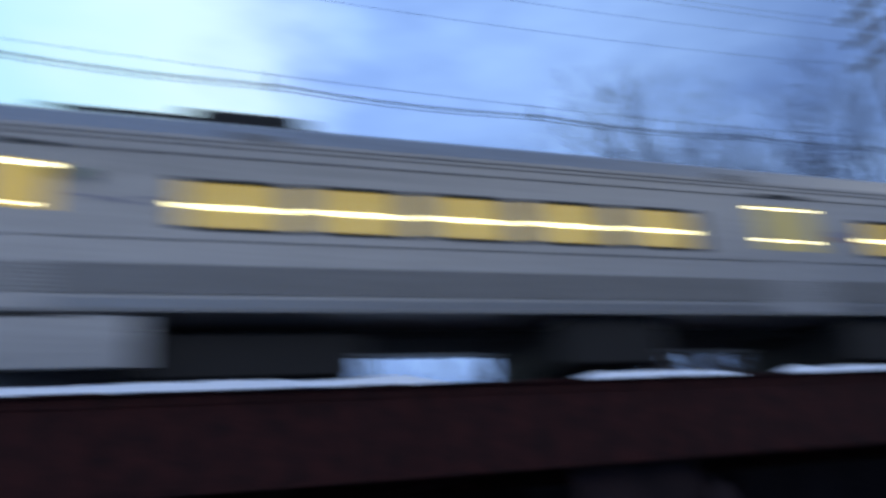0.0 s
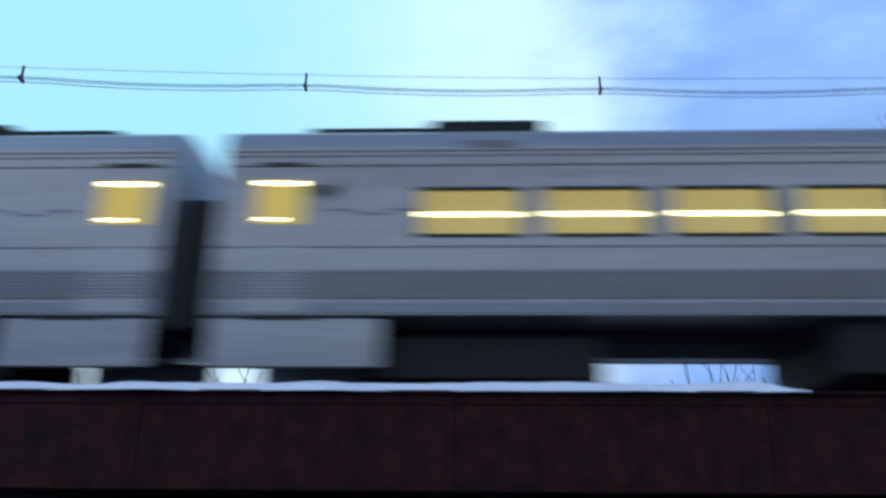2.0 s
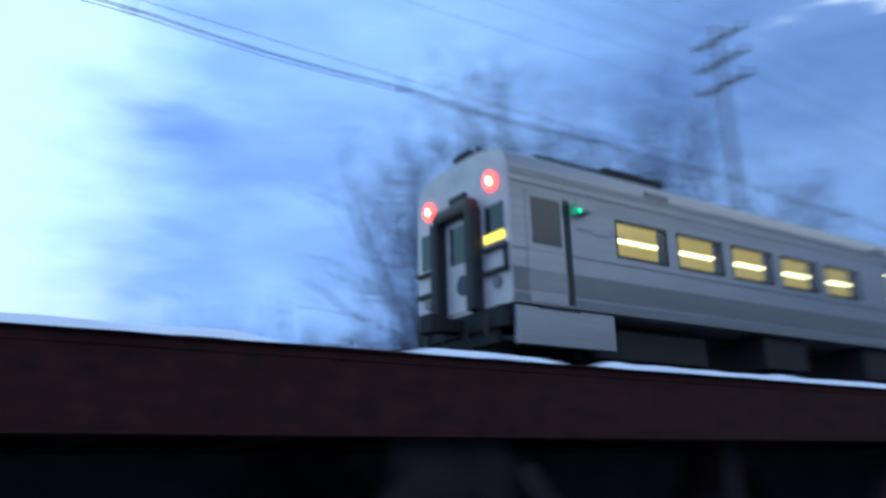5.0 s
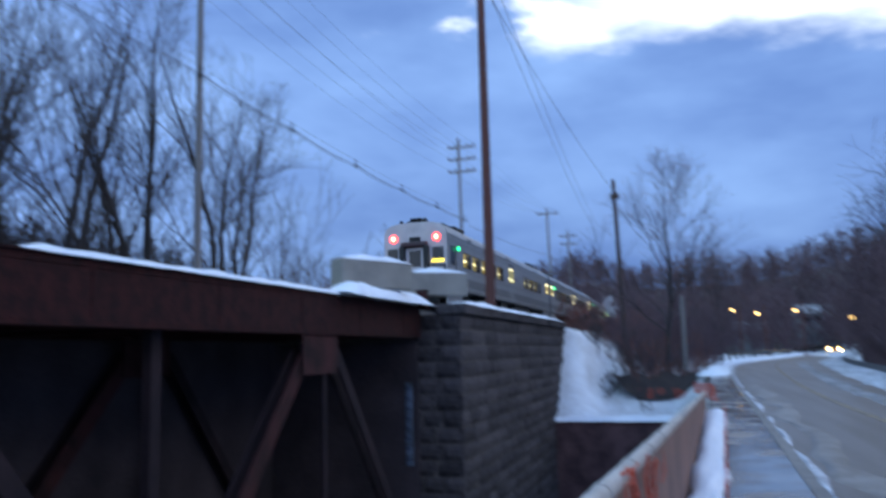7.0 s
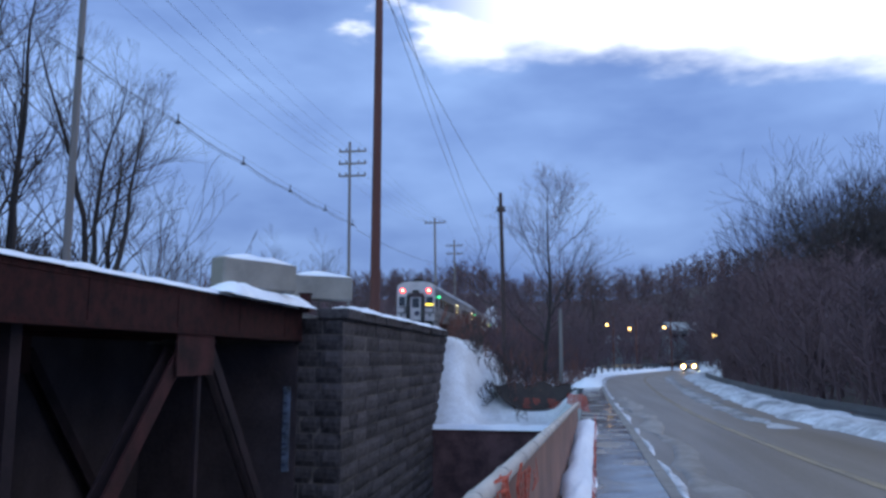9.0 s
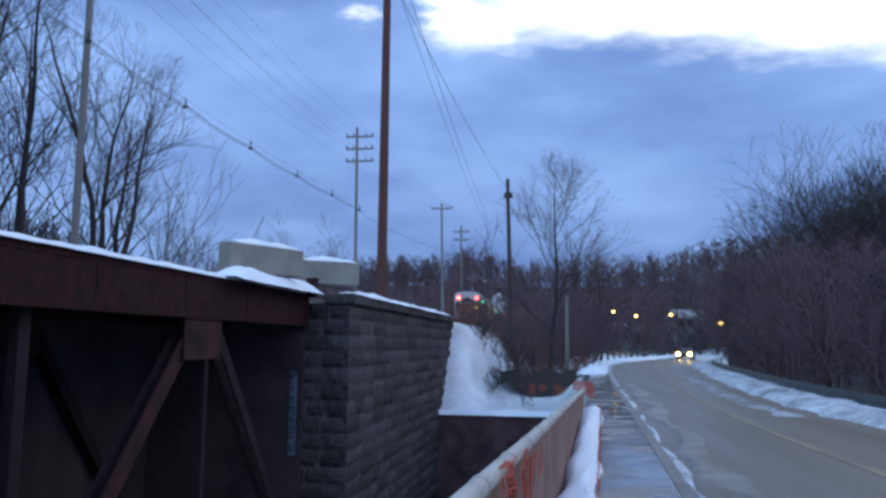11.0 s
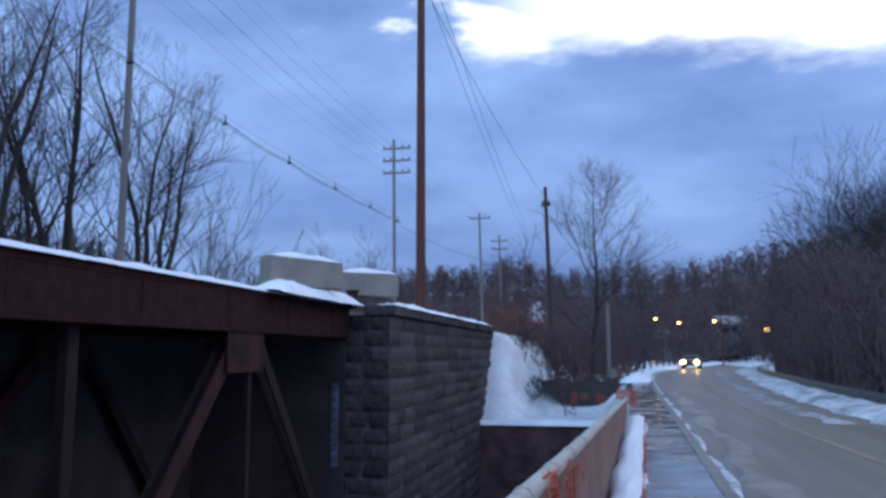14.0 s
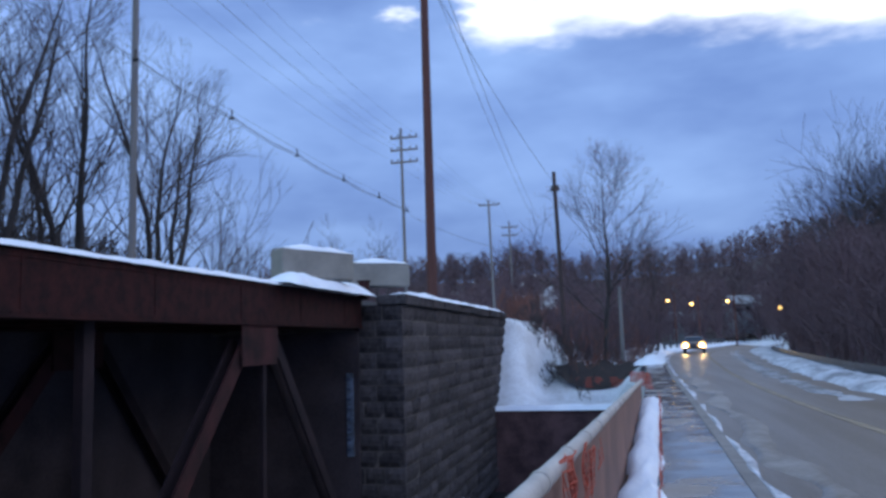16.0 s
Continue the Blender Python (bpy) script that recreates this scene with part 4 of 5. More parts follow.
def utility_pole(at, height, r, arms=(), arm_half=1.35, mat=POLE_WOOD, lean=(0, 0), label="weathered wooden utility pole"):
    t = thing("utility_pole", label, "utility pole", at, group="poles along the railway")
    part("shaft", rods(((0, 0, -1.5), (lean[0], lean[1], height), r, r * 0.72), seg=12), mat, t)
    for z in arms:
        k = z / height
        c = part("crossarm", boxes(((lean[0] * k - arm_half, -0.07 + r, z - 0.09), (lean[0] * k + arm_half, 0.07 + r, z + 0.09))), mat, t)
        for x in (-arm_half + 0.1, -arm_half * 0.45, arm_half * 0.45, arm_half - 0.1):
            part("insulator", rods(((lean[0] * k + x, r, z + 0.07), (lean[0] * k + x, r, z + 0.34), 0.07, 0.09), seg=8), GALV, c)
    return t


def wire(pts, r=0.012, sag=0.0, label="overhead wire", segs=14):
    cu = bpy.data.curves.new("overhead_wire", "CURVE")
    cu.dimensions, cu.bevel_depth, cu.bevel_resolution = "3D", r, 1
    for a, b in zip(pts, pts[1:]):
        sp = cu.splines.new("POLY")
        sp.points.add(segs)
        for i in range(segs + 1):
            u = i / segs
            p = Vector(a).lerp(Vector(b), u)
            sp.points[i].co = (p.x, p.y, p.z - 4 * sag * u * (1 - u), 1)
    cu.materials.append(WIRE)
    return tagged(new("overhead_wire", cu), label, "wire")


LX = -22.0
LINE = [-66.0, -17.5, 32.1, 78.3]
for i, y in enumerate(LINE):
    top = 23.6
    utility_pole((LX, y, 1.0), top - 1.0, 0.19, (21.9, 20.6, 19.3), 1.45, POLE_GREY, (0.0, -0.9 if i == 3 else 0.0), label="grey wooden pole with three crossarms")
for z in (22.9, 21.6, 20.3):
    for x in (-1.35, 1.35):
        wire([(LX + x, y + 0.2, z + 0.3) for y in LINE] + [(-18.6 + x, 112, 21.1), (-19.3 + x, 136, 20.9)], 0.007, 0.9, "thin wire between pole crossarms")

# the spacer cable: a messenger and three conductors held apart
CZ, GAP_Y = 14.75, 9.11


def cable_z(y):
    k = (y - LINE[1]) / 46.2
    u = k - math.floor(k)
    d = max(0.0, 24 - y)
    return CZ + 0.35 - 4 * 0.5 * u * (1 - u) + 0.0145 * d * d / (d + 3)


def spacer_cable():
    for dx, dz, r in ((0, 0.30, 0.008), (0, 0.0, 0.013), (-0.12, -0.12, 0.013), (0.12, -0.14, 0.013)):
        cu = bpy.data.curves.new("overhead_wire", "CURVE")
        cu.dimensions, cu.bevel_depth, cu.bevel_resolution = "3D", r, 1
        ys = np.arange(-60, 78.9, 1.5)
        sp = cu.splines.new("POLY")
        sp.points.add(len(ys) - 1)
        for i, y in enumerate(ys):
            u = ((y + 14.27) / GAP_Y) % 1.0
            dip = 0 if dz > 0.2 else 4 * 0.16 * u * (1 - u)
            sp.points[i].co = (LX + 0.6 + dx, y, cable_z(y) + dz - dip, 1)
        cu.materials.append(WIRE)
        tagged(new("overhead_wire", cu), "black spacer cable along the railway", "wire")
    for n in range(-4, 20):
        y = -14.27 + GAP_Y * n
        if y > 78:
            break
        s = part("cable_spacer", boxes(((-0.16, -0.03, -0.2), (0.16, 0.03, -0.08)), ((-0.03, -0.03, -0.2), (0.03, 0.03, 0.36))), WIRE, None, m=pose(LX + 0.6, y, cable_z(y)))
        tagged(s, "black plastic spacer on the overhead cable", "cable spacer", "cable spacers")


spacer_cable()

utility_pole((-8.15, 33, 3.0), 15.9, 0.23, (14.8,), 0.75, POLE_WOOD, (-0.0, 0), "tall brown wooden pole behind the abutment")
utility_pole((-18.6, 112, 3.0), 18.7, 0.2, (18.0,), 1.5, POLE_GREY, (-0.4, 0), "wooden pole with a single crossarm")
utility_pole((-19.3, 136, 3.0), 19.0, 0.2, (18.0, 16.6), 1.4, POLE_GREY, (-0.3, 0), "wooden pole with two crossarms")
utility_pole((-4.9, 62, -0.4), 15.0, 0.19, (13.6,), 0.35, POLE_DARK, (-0.35, 0), "bare wooden pole among shrubs")
utility_pole((-0.62, 54, -0.9), 5.8, 0.15, (), 1, POLE_GREY, (0.0, 0), "short grey post among shrubs")
wire([(-8.15, 33, 18.2), (-4.9, 62, 13.2)], 0.015, 0.6, "thin wire running from the tall pole")
wire([(-8.15, -20, 20.5), (-8.15, 33, 18.6), (-10.5, 90, 16)], 0.014, 0.5, "wire along the tall poles")
wire([(-7.6, -20, 22.4), (-7.5, 33, 18.0), (-9.5, 90, 15)], 0.014, 0.6, "wire along the tall poles")
wire([(LX + 0.6, 78.3, 14.6), (-18.6, 112, 15), (-19.3, 136, 15)], 0.02, 0.4, "sagging black cable between wooden poles")

# ---- bare trees ----


STRIP_BLUE = material("pale_blue_paint", (0.12, 0.155, 0.23), (0.03, 0.036, 0.045), 0.6, 0, 3, 20, tight=0.1)


class Mesher:
    """Gathers tapered three-sided sticks, one mesh in the end."""

    def __init__(self):
        self.v, self.f = [], []

    def stick(self, a, b, r0, r1, n=3):
        d = (b - a).normalized()
        s = d.orthogonal().normalized()
        t = d.cross(s)
        k = len(self.v)
        for p, r in ((a, r0), (b, r1)):
            for i in range(n):
                w = 2 * math.pi * i / n
                self.v.append(p + (s * math.cos(w) + t * math.sin(w)) * r)
        for i in range(n):
            j = (i + 1) % n
            self.f.append((k + i, k + j, k + n + j, k + n + i))

    def leaf(self, p, size, rnd):
        k = len(self.v)
        a = Vector((rnd.gauss(0, 1), rnd.gauss(0, 1), rnd.gauss(0, 1))).normalized()
        b = a.orthogonal().normalized()
        self.v += [p, p + a * size + b * size * 0.45, p + a * size * 2, p + a * size - b * size * 0.45]
        self.f.append((k, k + 1, k + 2, k + 3))

    def mesh(self, name, mat):
        me = bpy.data.meshes.new(name)
        me.from_pydata(self.v, [], self.f)
        me.materials.append(mat)
        me.update()
        return me


def grow(wood, twigs, rnd, p, d, length, r, depth, spread, up=0.25, rmin=0.0055, leaves=None):
    """A limb in short bends that forks until it is a twig."""
    n = 3 if depth > 1 else 2
    pts = [p]
    for i in range(n):
        d = (d + Vector((rnd.gauss(0, 0.16), rnd.gauss(0, 0.16), rnd.gauss(0, 0.07) + up * 0.10))).normalized()
        q = pts[-1] + d * (length / n)
        ra, rb = r * (1 - 0.22 * i / n), r * (1 - 0.22 * (i + 1) / n)
        (wood if r > 0.045 else twigs).stick(pts[-1], q, max(rmin, ra), max(rmin, rb), 7 if r > 0.1 else (5 if r > 0.045 else 3))
        pts.append(q)
    if depth == 0:
        if leaves:
            for _ in range(3):
                leaves.leaf(pts[-1] + Vector((rnd.gauss(0, 0.12), rnd.gauss(0, 0.12), rnd.gauss(0, 0.12))), 0.05, rnd)
        return
    kids = 3 if rnd.random() < 0.55 else 2
    turn = rnd.uniform(0, 6.28)
    for k in range(kids):
        w = turn + 6.28 * k / kids + rnd.uniform(-0.5, 0.5)
        tilt = rnd.uniform(0.25, 1.0) * spread
        s = d.orthogonal().normalized()
        side = (s * math.cos(w) + d.cross(s) * math.sin(w))
        nd = (d * math.cos(tilt) + side * math.sin(tilt) + Vector((0, 0, up * 0.35))).normalized()
        grow(wood, twigs, rnd, pts[-1] if k < 2 else pts[-2], nd, length * rnd.uniform(0.60, 0.90), r * 0.82 * rnd.uniform(0.55, 0.95), depth - 1, spread, up, rmin, leaves)
    if 2 <= depth <= 5:
        for q in pts[1:-1]:
            if rnd.random() < 0.5:
                s = Vector((rnd.gauss(0, 1), rnd.gauss(0, 1), rnd.uniform(0.1, 0.8))).normalized()
                grow(wood, twigs, rnd, q, s, length * 0.5, r * 0.35, depth - 2, spread, up, rmin, leaves)


def tree(seed, height, r, depth, spread, up, stems=1, label="", rmin=0.0055):
    rnd = random.Random(seed)
    wood, twigs = Mesher(), Mesher()
    for s in range(stems):
        d = Vector((rnd.gauss(0, 0.10 if stems > 1 else 0.05), rnd.gauss(0, 0.10 if stems > 1 else 0.05), 1)).normalized()
        grow(wood, twigs, rnd, Vector((rnd.gauss(0, 0.25) * (stems > 1), rnd.gauss(0, 0.25) * (stems > 1), -0.8)), d, height * rnd.uniform(0.27, 0.36), r * rnd.uniform(0.75, 1.1), depth, spread, up, rmin)
    t = thing("bare_tree", label, "tree", group="bare trees")
    for nm, ms, mt in (("trunk", wood, BARK), ("crown", twigs, TWIG)):
        if ms.v:
            o = new(nm, ms.mesh(nm, mt))
            o.parent = t
    return t


def plant(t, x, y, z, turn, size=1.0, first=False):
    m = pose(x, y, z, 0, 0, turn)
    c = t if first else copy_thing(t, m)
    c.matrix_basis = m @ Matrix.Scale(size, 4)
    return c


def forest_tree(seed, height, r, stems, label, lean=0.10):
    """Tall stems side by side, each with long steep limbs that fork into fine twigs."""
    rnd = random.Random(seed)
    wood, twigs = Mesher(), Mesher()
    for k in range(stems):
        w = 6.28 * k / stems + rnd.uniform(-0.4, 0.4)
        out = (lean * rnd.uniform(0.6, 1.5)) if stems > 1 else 0.02
        p, d = Vector((0.2 * math.cos(w), 0.2 * math.sin(w), -0.8)) if stems > 1 else Vector((0, 0, -0.8)), Vector((out * math.cos(w), out * math.sin(w), 1)).normalized()
        h, n = height * rnd.uniform(0.8, 1.0), 13
        for i in range(n):
            u = i / n
            d = (d + Vector((rnd.gauss(0, 0.075), rnd.gauss(0, 0.075), 0.03))).normalized()
            q = p + d * (h / n)
            ra, rb = r * (1 - u) ** 0.9 + 0.015, r * max(0, 1 - u - 1 / n) ** 0.9 + 0.012
            (wood if ra > 0.045 else twigs).stick(p, q, ra, rb, 8 if ra > 0.045 else 4)
            if u > 0.2:
                for _ in range(1 if rnd.random() < 0.75 else 2):
                    a = rnd.uniform(0, 6.28)
                    sd = Vector((math.cos(a), math.sin(a), rnd.uniform(1.0, 2.4))).normalized()
                    ln = h * (0.05 + 0.14 * (1 - u)) * rnd.uniform(0.7, 1.2)
                    grow(wood, twigs, rnd, q, sd, ln, max(0.016, rnd.uniform(0.2, 0.42) * ra), 3 if rnd.random() < 0.5 else 4, 0.55, 0.30, 0.005)
            p = q
    t = thing("bare_tree", label, "tree", group="bare trees")
    for nm, ms, mt in (("trunk", wood, BARK), ("crown", twigs, TWIG)):
        o = new(nm, ms.mesh(nm, mt))
        o.parent = t
    return t


T1 = forest_tree(11, 21, 0.24, 2, "tall bare tree with fine twigs behind the bridge", 0.07)
T2 = forest_tree(23, 20, 0.22, 4, "bare tree with several stems behind the bridge", 0.15)
T3 = forest_tree(37, 20, 0.21, 2, "spreading bare tree behind the bridge", 0.16)
T4 = tree(52, 12, 0.10, 5, 0.5, 0.5, 1, "slender young bare tree beyond the bridge")
rows = ((T2, -26.6, 41.5, 250, 1.0), (T1, -27, 35.5, 40, 1.0), (T3, -27.5, 33.8, 200, 0.95), (T1, -28, 30.2, 150, 1.0), (T3, -29, 27.2, 290, 1.0),
        (T1, -28, 24.2, 260, 1.05), (T3, -31, 25.0, 100, 1.0), (T1, -35, 31, 20, 0.95), (T2, -36, 26, 310, 0.95), (T4, -26.5, 47.5, 0, 1.05), (T4, -31, 30, 220, 1.1), (T2, -40, 45, 300, 0.8), (T1, -28.5, 18.6, 120, 0.86), (T3, -28.5, 21.4, 60, 0.92), (T3, -33, 20.5, 190, 0.95))
seen = set()
for t, x, y, a, s in rows:
    plant(t, x, y, 1.2, a, s, t not in seen)
    seen.add(t)
T7 = tree(91, 8, 0.08, 5, 0.6, 0.4, 2, "small bare tree in the scrub behind the bridge")
first = True
rt = random.Random(8)
for i in range(18):
    y = 14 + 2.5 * i
    plant(T7, -34 - rt.uniform(0, 8) - 0.05 * y, y, 1.0, rt.uniform(0, 360), rt.uniform(0.7, 1.05), first)
    first = False
for x, y, s, a in ((-36, 66, 0.62, 0), (-27, 70, 0.58, 60), (-42, 84, 0.7, 150), (-34, 96, 0.6, 220), (-24.5, 78, 0.62, 30), (-48, 70, 0.62, 100), (-30, 110, 0.62, 310)):
    plant(T3, x, y, 1.0, a, s)



def leader_tree(seed, height, r, label):
    """One crooked leader with side limbs that rise and fork, dry leaves in clumps at their ends."""
    rnd = random.Random(seed)
    wood, twigs, lv = Mesher(), Mesher(), Mesher()
    p, d, n = Vector((0, 0, -0.6)), Vector((0.03, 0, 1)), 16
    for i in range(n):
        u = i / n
        d = (d + Vector((rnd.gauss(0.006, 0.05), rnd.gauss(0, 0.05), 0.06))).normalized()
        q = p + d * (height / n)
        ra, rb = r * (1 - u) ** 0.8 + 0.012, r * (1 - u - 1 / n) ** 0.8 + 0.012 if i < n - 1 else 0.010
        (wood if ra > 0.05 else twigs).stick(p, q, ra, rb, 7 if ra > 0.05 else 4)
        if u > 0.16:
            for _ in range(2 if u < 0.85 else 3):
                w = rnd.uniform(0, 6.28)
                lift = rnd.uniform(0.65, 1.25)
                sd = Vector((math.cos(w), math.sin(w), lift)).normalized()
                ln = height * (0.055 + 0.155 * (1 - u)) * rnd.uniform(0.7, 1.15)
                grow(wood, twigs, rnd, q, sd, ln, max(0.016, 0.34 * ra), 4 if u < 0.8 else 3, 0.62, 0.25, 0.0065, lv)
        p = q
    t = thing("bare_tree", label, "tree", group="bare trees")
    for nm, ms, mt in (("trunk", wood, BARK), ("crown", twigs, TWIG), ("dry_leaves", lv, SHRUB)):
        o = new(nm, ms.mesh(nm, mt))
        o.parent = t
    return t


T5 = leader_tree(74, 15.0, 0.17, "bare tree with a few dry leaves on the snowy bank")
plant(T5, -1.9, 56, -0.5, 20, 0.98, True)
plant(T5, 2.4, 82, 0, 80, 0.72)
T6 = tree(81, 15, 0.13, 6, 0.70, 0.30, 4, "bushy bare tree at the wood's edge", rmin=0.010)
for i, (x, y, s, a) in enumerate(((18.0, 60, 0.86, 0), (19.6, 62, 0.98, 80), (22.5, 58, 0.92, 160), (26, 60, 1.0, 220), (30, 56, 0.9, 300), (21, 66, 1.0, 30))):
    plant(T6, x, y, 0.5, a, s, i == 0)


# ---- shrubs and woods ----


def thicket(name, label, mat, spots, seed, rmin=0.012):
    """Many thin forking stems; one mesh."""
    rnd, ms = random.Random(seed), Mesher()
    for x, y, z, h, n in spots:
        for _ in range(n):
            p = Vector((x + rnd.gauss(0, 0.12 * h), y + rnd.gauss(0, 0.12 * h), z - 0.2))
            d = Vector((rnd.gauss(0, 0.3), rnd.gauss(0, 0.3), 1)).normalized()
            grow(ms, ms, rnd, p, d, h * rnd.uniform(0.28, 0.42), 0.012 * h ** 0.6, 3, 0.5, 0.4, rmin)
    o = new(name, ms.mesh(name, mat))
    return tagged(o, label, "shrubs", kind="stuff")


rnd = random.Random(5)
spots = []
for _ in range(34):
    y = rnd.uniform(54, 120)
    x = track_x(y) + rnd.uniform(3.2, 11.5)
    spots.append((x, y, max(-1, ground_z(x, y)), rnd.uniform(2.2, 4.6), 3))
for _ in range(70):
    y = rnd.uniform(70, 135)
    spots.append((track_x(y) + rnd.choice((rnd.uniform(-12, -3.2), rnd.uniform(3, 8), rnd.uniform(3, 8))), y, 1.5, rnd.uniform(2.4, 4.6), 3))
spots = [(x, y, z, min(h, 1.5) if -0.112 < x / y < -0.075 and y < 140 else h, n) for x, y, z, h, n in spots]
spots += [(-10.4 + 0.28 * i, 70 + 1.7 * (i % 5), 2.9, 2.9 + 0.12 * (i % 4), 4) for i in range(8)]
thicket("shrubs", "red-brown leafless shrubs on the snowy embankment", SHRUB, spots, 3, 0.014)
spots = [(x, y, ground_z(x, y), h, 3) for x, y, h in ((-6.1, 54, 3.0), (-4.7, 52.7, 2.6), (-3.5, 56, 3.7), (-2.6, 55, 3.3), (-1.6, 58, 3.5), (-1.0, 54, 2.1), (-6.8, 58, 3.0), (-3.0, 50.4, 1.9))]
side_brush = [(rnd.uniform(-8.6, -7.4), rnd.uniform(60, 70), 2.4, rnd.uniform(1.6, 2.4), 3) for _ in range(10)]
side_brush += [(rnd.uniform(-11.2, -6.6), rnd.uniform(80, 101), 2.4, rnd.uniform(2.2, 3.3), 3) for _ in range(30)]
side_brush += [(rnd.uniform(-10.9, -9.6), rnd.uniform(97, 103), 2.7, rnd.uniform(2.8, 3.6), 2) for _ in range(9)]
thicket("shrubs", "reddish leafless brush beside the railway", SHRUB, side_brush, 61, 0.010)
dense = [(rnd.uniform(-8.0, 2.0), rnd.uniform(64, 92), -0.2, rnd.uniform(2.6, 6.6), 4) for _ in range(62)]
near_brush = [(x, y, ground_z(x, y), rnd.uniform(2.2, 4.4), 3) for x, y in ((rnd.uniform(-4.6, 1.0), rnd.uniform(56, 64)) for _ in range(15))]
thicket("shrubs", "dark leafless saplings standing in the snow", WOODS, near_brush, 63, 0.015)
slope_brush = [(x, y, ground_z(x, y), rnd.uniform(1.4, 3.0), 3) for x, y in ((rnd.uniform(-6.8, -3.6), rnd.uniform(51, 60)) for _ in range(12))]
thicket("shrubs", "thin twigs poking through the snowy slope", TWIG, slope_brush, 64, 0.014)
thicket("shrubs", "dense dark brush on the snowy bank", WOODS, dense, 62, 0.018)
thicket("shrubs", "thin bare shrubs in the snow above the river wall", TWIG, spots, 9, 0.012)
thicket("frosted_shrub", "snow-laden shrub beside the river bed", SNOW, [(-3.75, 20.0, -5.4, 3.5, 5)], 31, 0.017)
spots = [(rnd.uniform(-44, -30), rnd.uniform(17, 54), 1.0, rnd.uniform(5, 9.5), 4) for _ in range(240)]
thicket("shrubs", "tall grey-brown brush behind the trees", TWIG, spots, 15, 0.026)
spots = [(rnd.uniform(-30, -18), rnd.uniform(-12, 22), 1.5, rnd.uniform(3.5, 5.2), 3) for _ in range(26)]
thicket("shrubs", "thin bare shrubs beyond the railway", TWIG, spots, 12, 0.012)


def woods(name, label, seed, count, place, mat, lo, hi, rmin, cap=0.0):
    rnd, ms = random.Random(seed), Mesher()
    for _ in range(count):
        x, y = place(rnd)
        z, h = ground_z(x, y), rnd.uniform(lo, hi)
        if cap:
            h = max(2.0, min(h, (cap + rnd.gauss(0, 0.006)) * math.hypot(x, y) + 1.6 - z))
        base = Vector((x, y, z - 0.5))
        top = base + Vector((rnd.gauss(0, 0.06) * h, rnd.gauss(0, 0.06) * h, h))
        ms.stick(base, top, 0.014 * h, rmin, 4)
        for k in range(22):
            u = rnd.uniform(0.12, 0.97)
            p = base.lerp(top, u)
            w = rnd.uniform(0, 6.28)
            ln = h * (0.10 + 0.26 * (1 - u)) * rnd.uniform(0.6, 1.3)
            q = p + Vector((math.cos(w) * ln, math.sin(w) * ln, ln * rnd.uniform(0.5, 1.2)))
            ms.stick(p, q, rmin * 1.6, rmin, 3)
            for _ in range(3):
                c = p.lerp(q, rnd.uniform(0.3, 1))
                ms.stick(c, c + Vector((rnd.gauss(0, 0.4), rnd.gauss(0, 0.4), rnd.uniform(0.1, 0.8))) * ln * 0.6, rmin * 1.2, rmin * 0.7, 3)
    o = new(name, ms.mesh(name, mat))
    return tagged(o, label, "woods", kind="stuff")


def right_side(r):
    y = 26 + 130 * r.random() ** 1.3
    return right_edge(y) + 3.2 + r.random() ** 1.6 * 40, y


def far_side(r):
    y = 126 + 150 * r.random() ** 1.2
    x = r.uniform(-110, 105)
    return (x + 7 if -0.112 < x / y < -0.090 and y < 182 else x), y


FLOOR = material("woodland_floor", (0.05, 0.036, 0.033), (0.07, 0.055, 0.053), 0.95, 0, 0.4, 4, 0.05)


def wood_floor():
    bm, prev = bmesh.new(), None
    for y in np.arange(8, 190, 3.0):
        xs = [right_edge(y) + 2.6, right_edge(y) + 6, right_edge(y) + 14, right_edge(y) + 30, right_edge(y) + 60]
        row = [bm.verts.new((x, y, ground_z(x, y) + (0.06 if i else -0.1) + 0.5 * ease(i, 0, 2))) for i, x in enumerate(xs)]
        if prev:
            for a, b, c, d in zip(prev, prev[1:], row[1:], row):
                bm.faces.new((a, b, c, d))
        prev = row
    return bm


tagged(part("woodland_floor", wood_floor(), FLOOR, smooth=True), "dark leaf litter under the roadside woods", "ground", kind="structure")
far_floor = grid_sheet(axis((-300, 300, 12)), axis((148, 420, 8)), lambda x, y: ground_z(x, y) + 0.5 * ease(y, 148, 160))
tagged(part("hillside", far_floor, FLOOR, smooth=True), "dark wooded hillside beyond the road", "hillside", kind="structure")
spots = [(right_edge(y) + 3 + 5 * rnd.random() ** 2, y, 0.2, rnd.uniform(1.6, 3.4), 3) for y in np.arange(16, 110, 1.1)]
thicket("shrubs", "dark brown undergrowth along the wood's edge", WOODS, spots, 14, 0.016)
woods("woods", "dark leafless woods beside the road", 21, 1100, right_side, WOODS, 6.5, 10.5, 0.012, 0.118)
woods("woods", "distant leafless woods on the hillside", 22, 1700, far_side, HILL, 7, 11.5, 0.04)

# ---- the far bend: street lamps, houses, guard rails ----


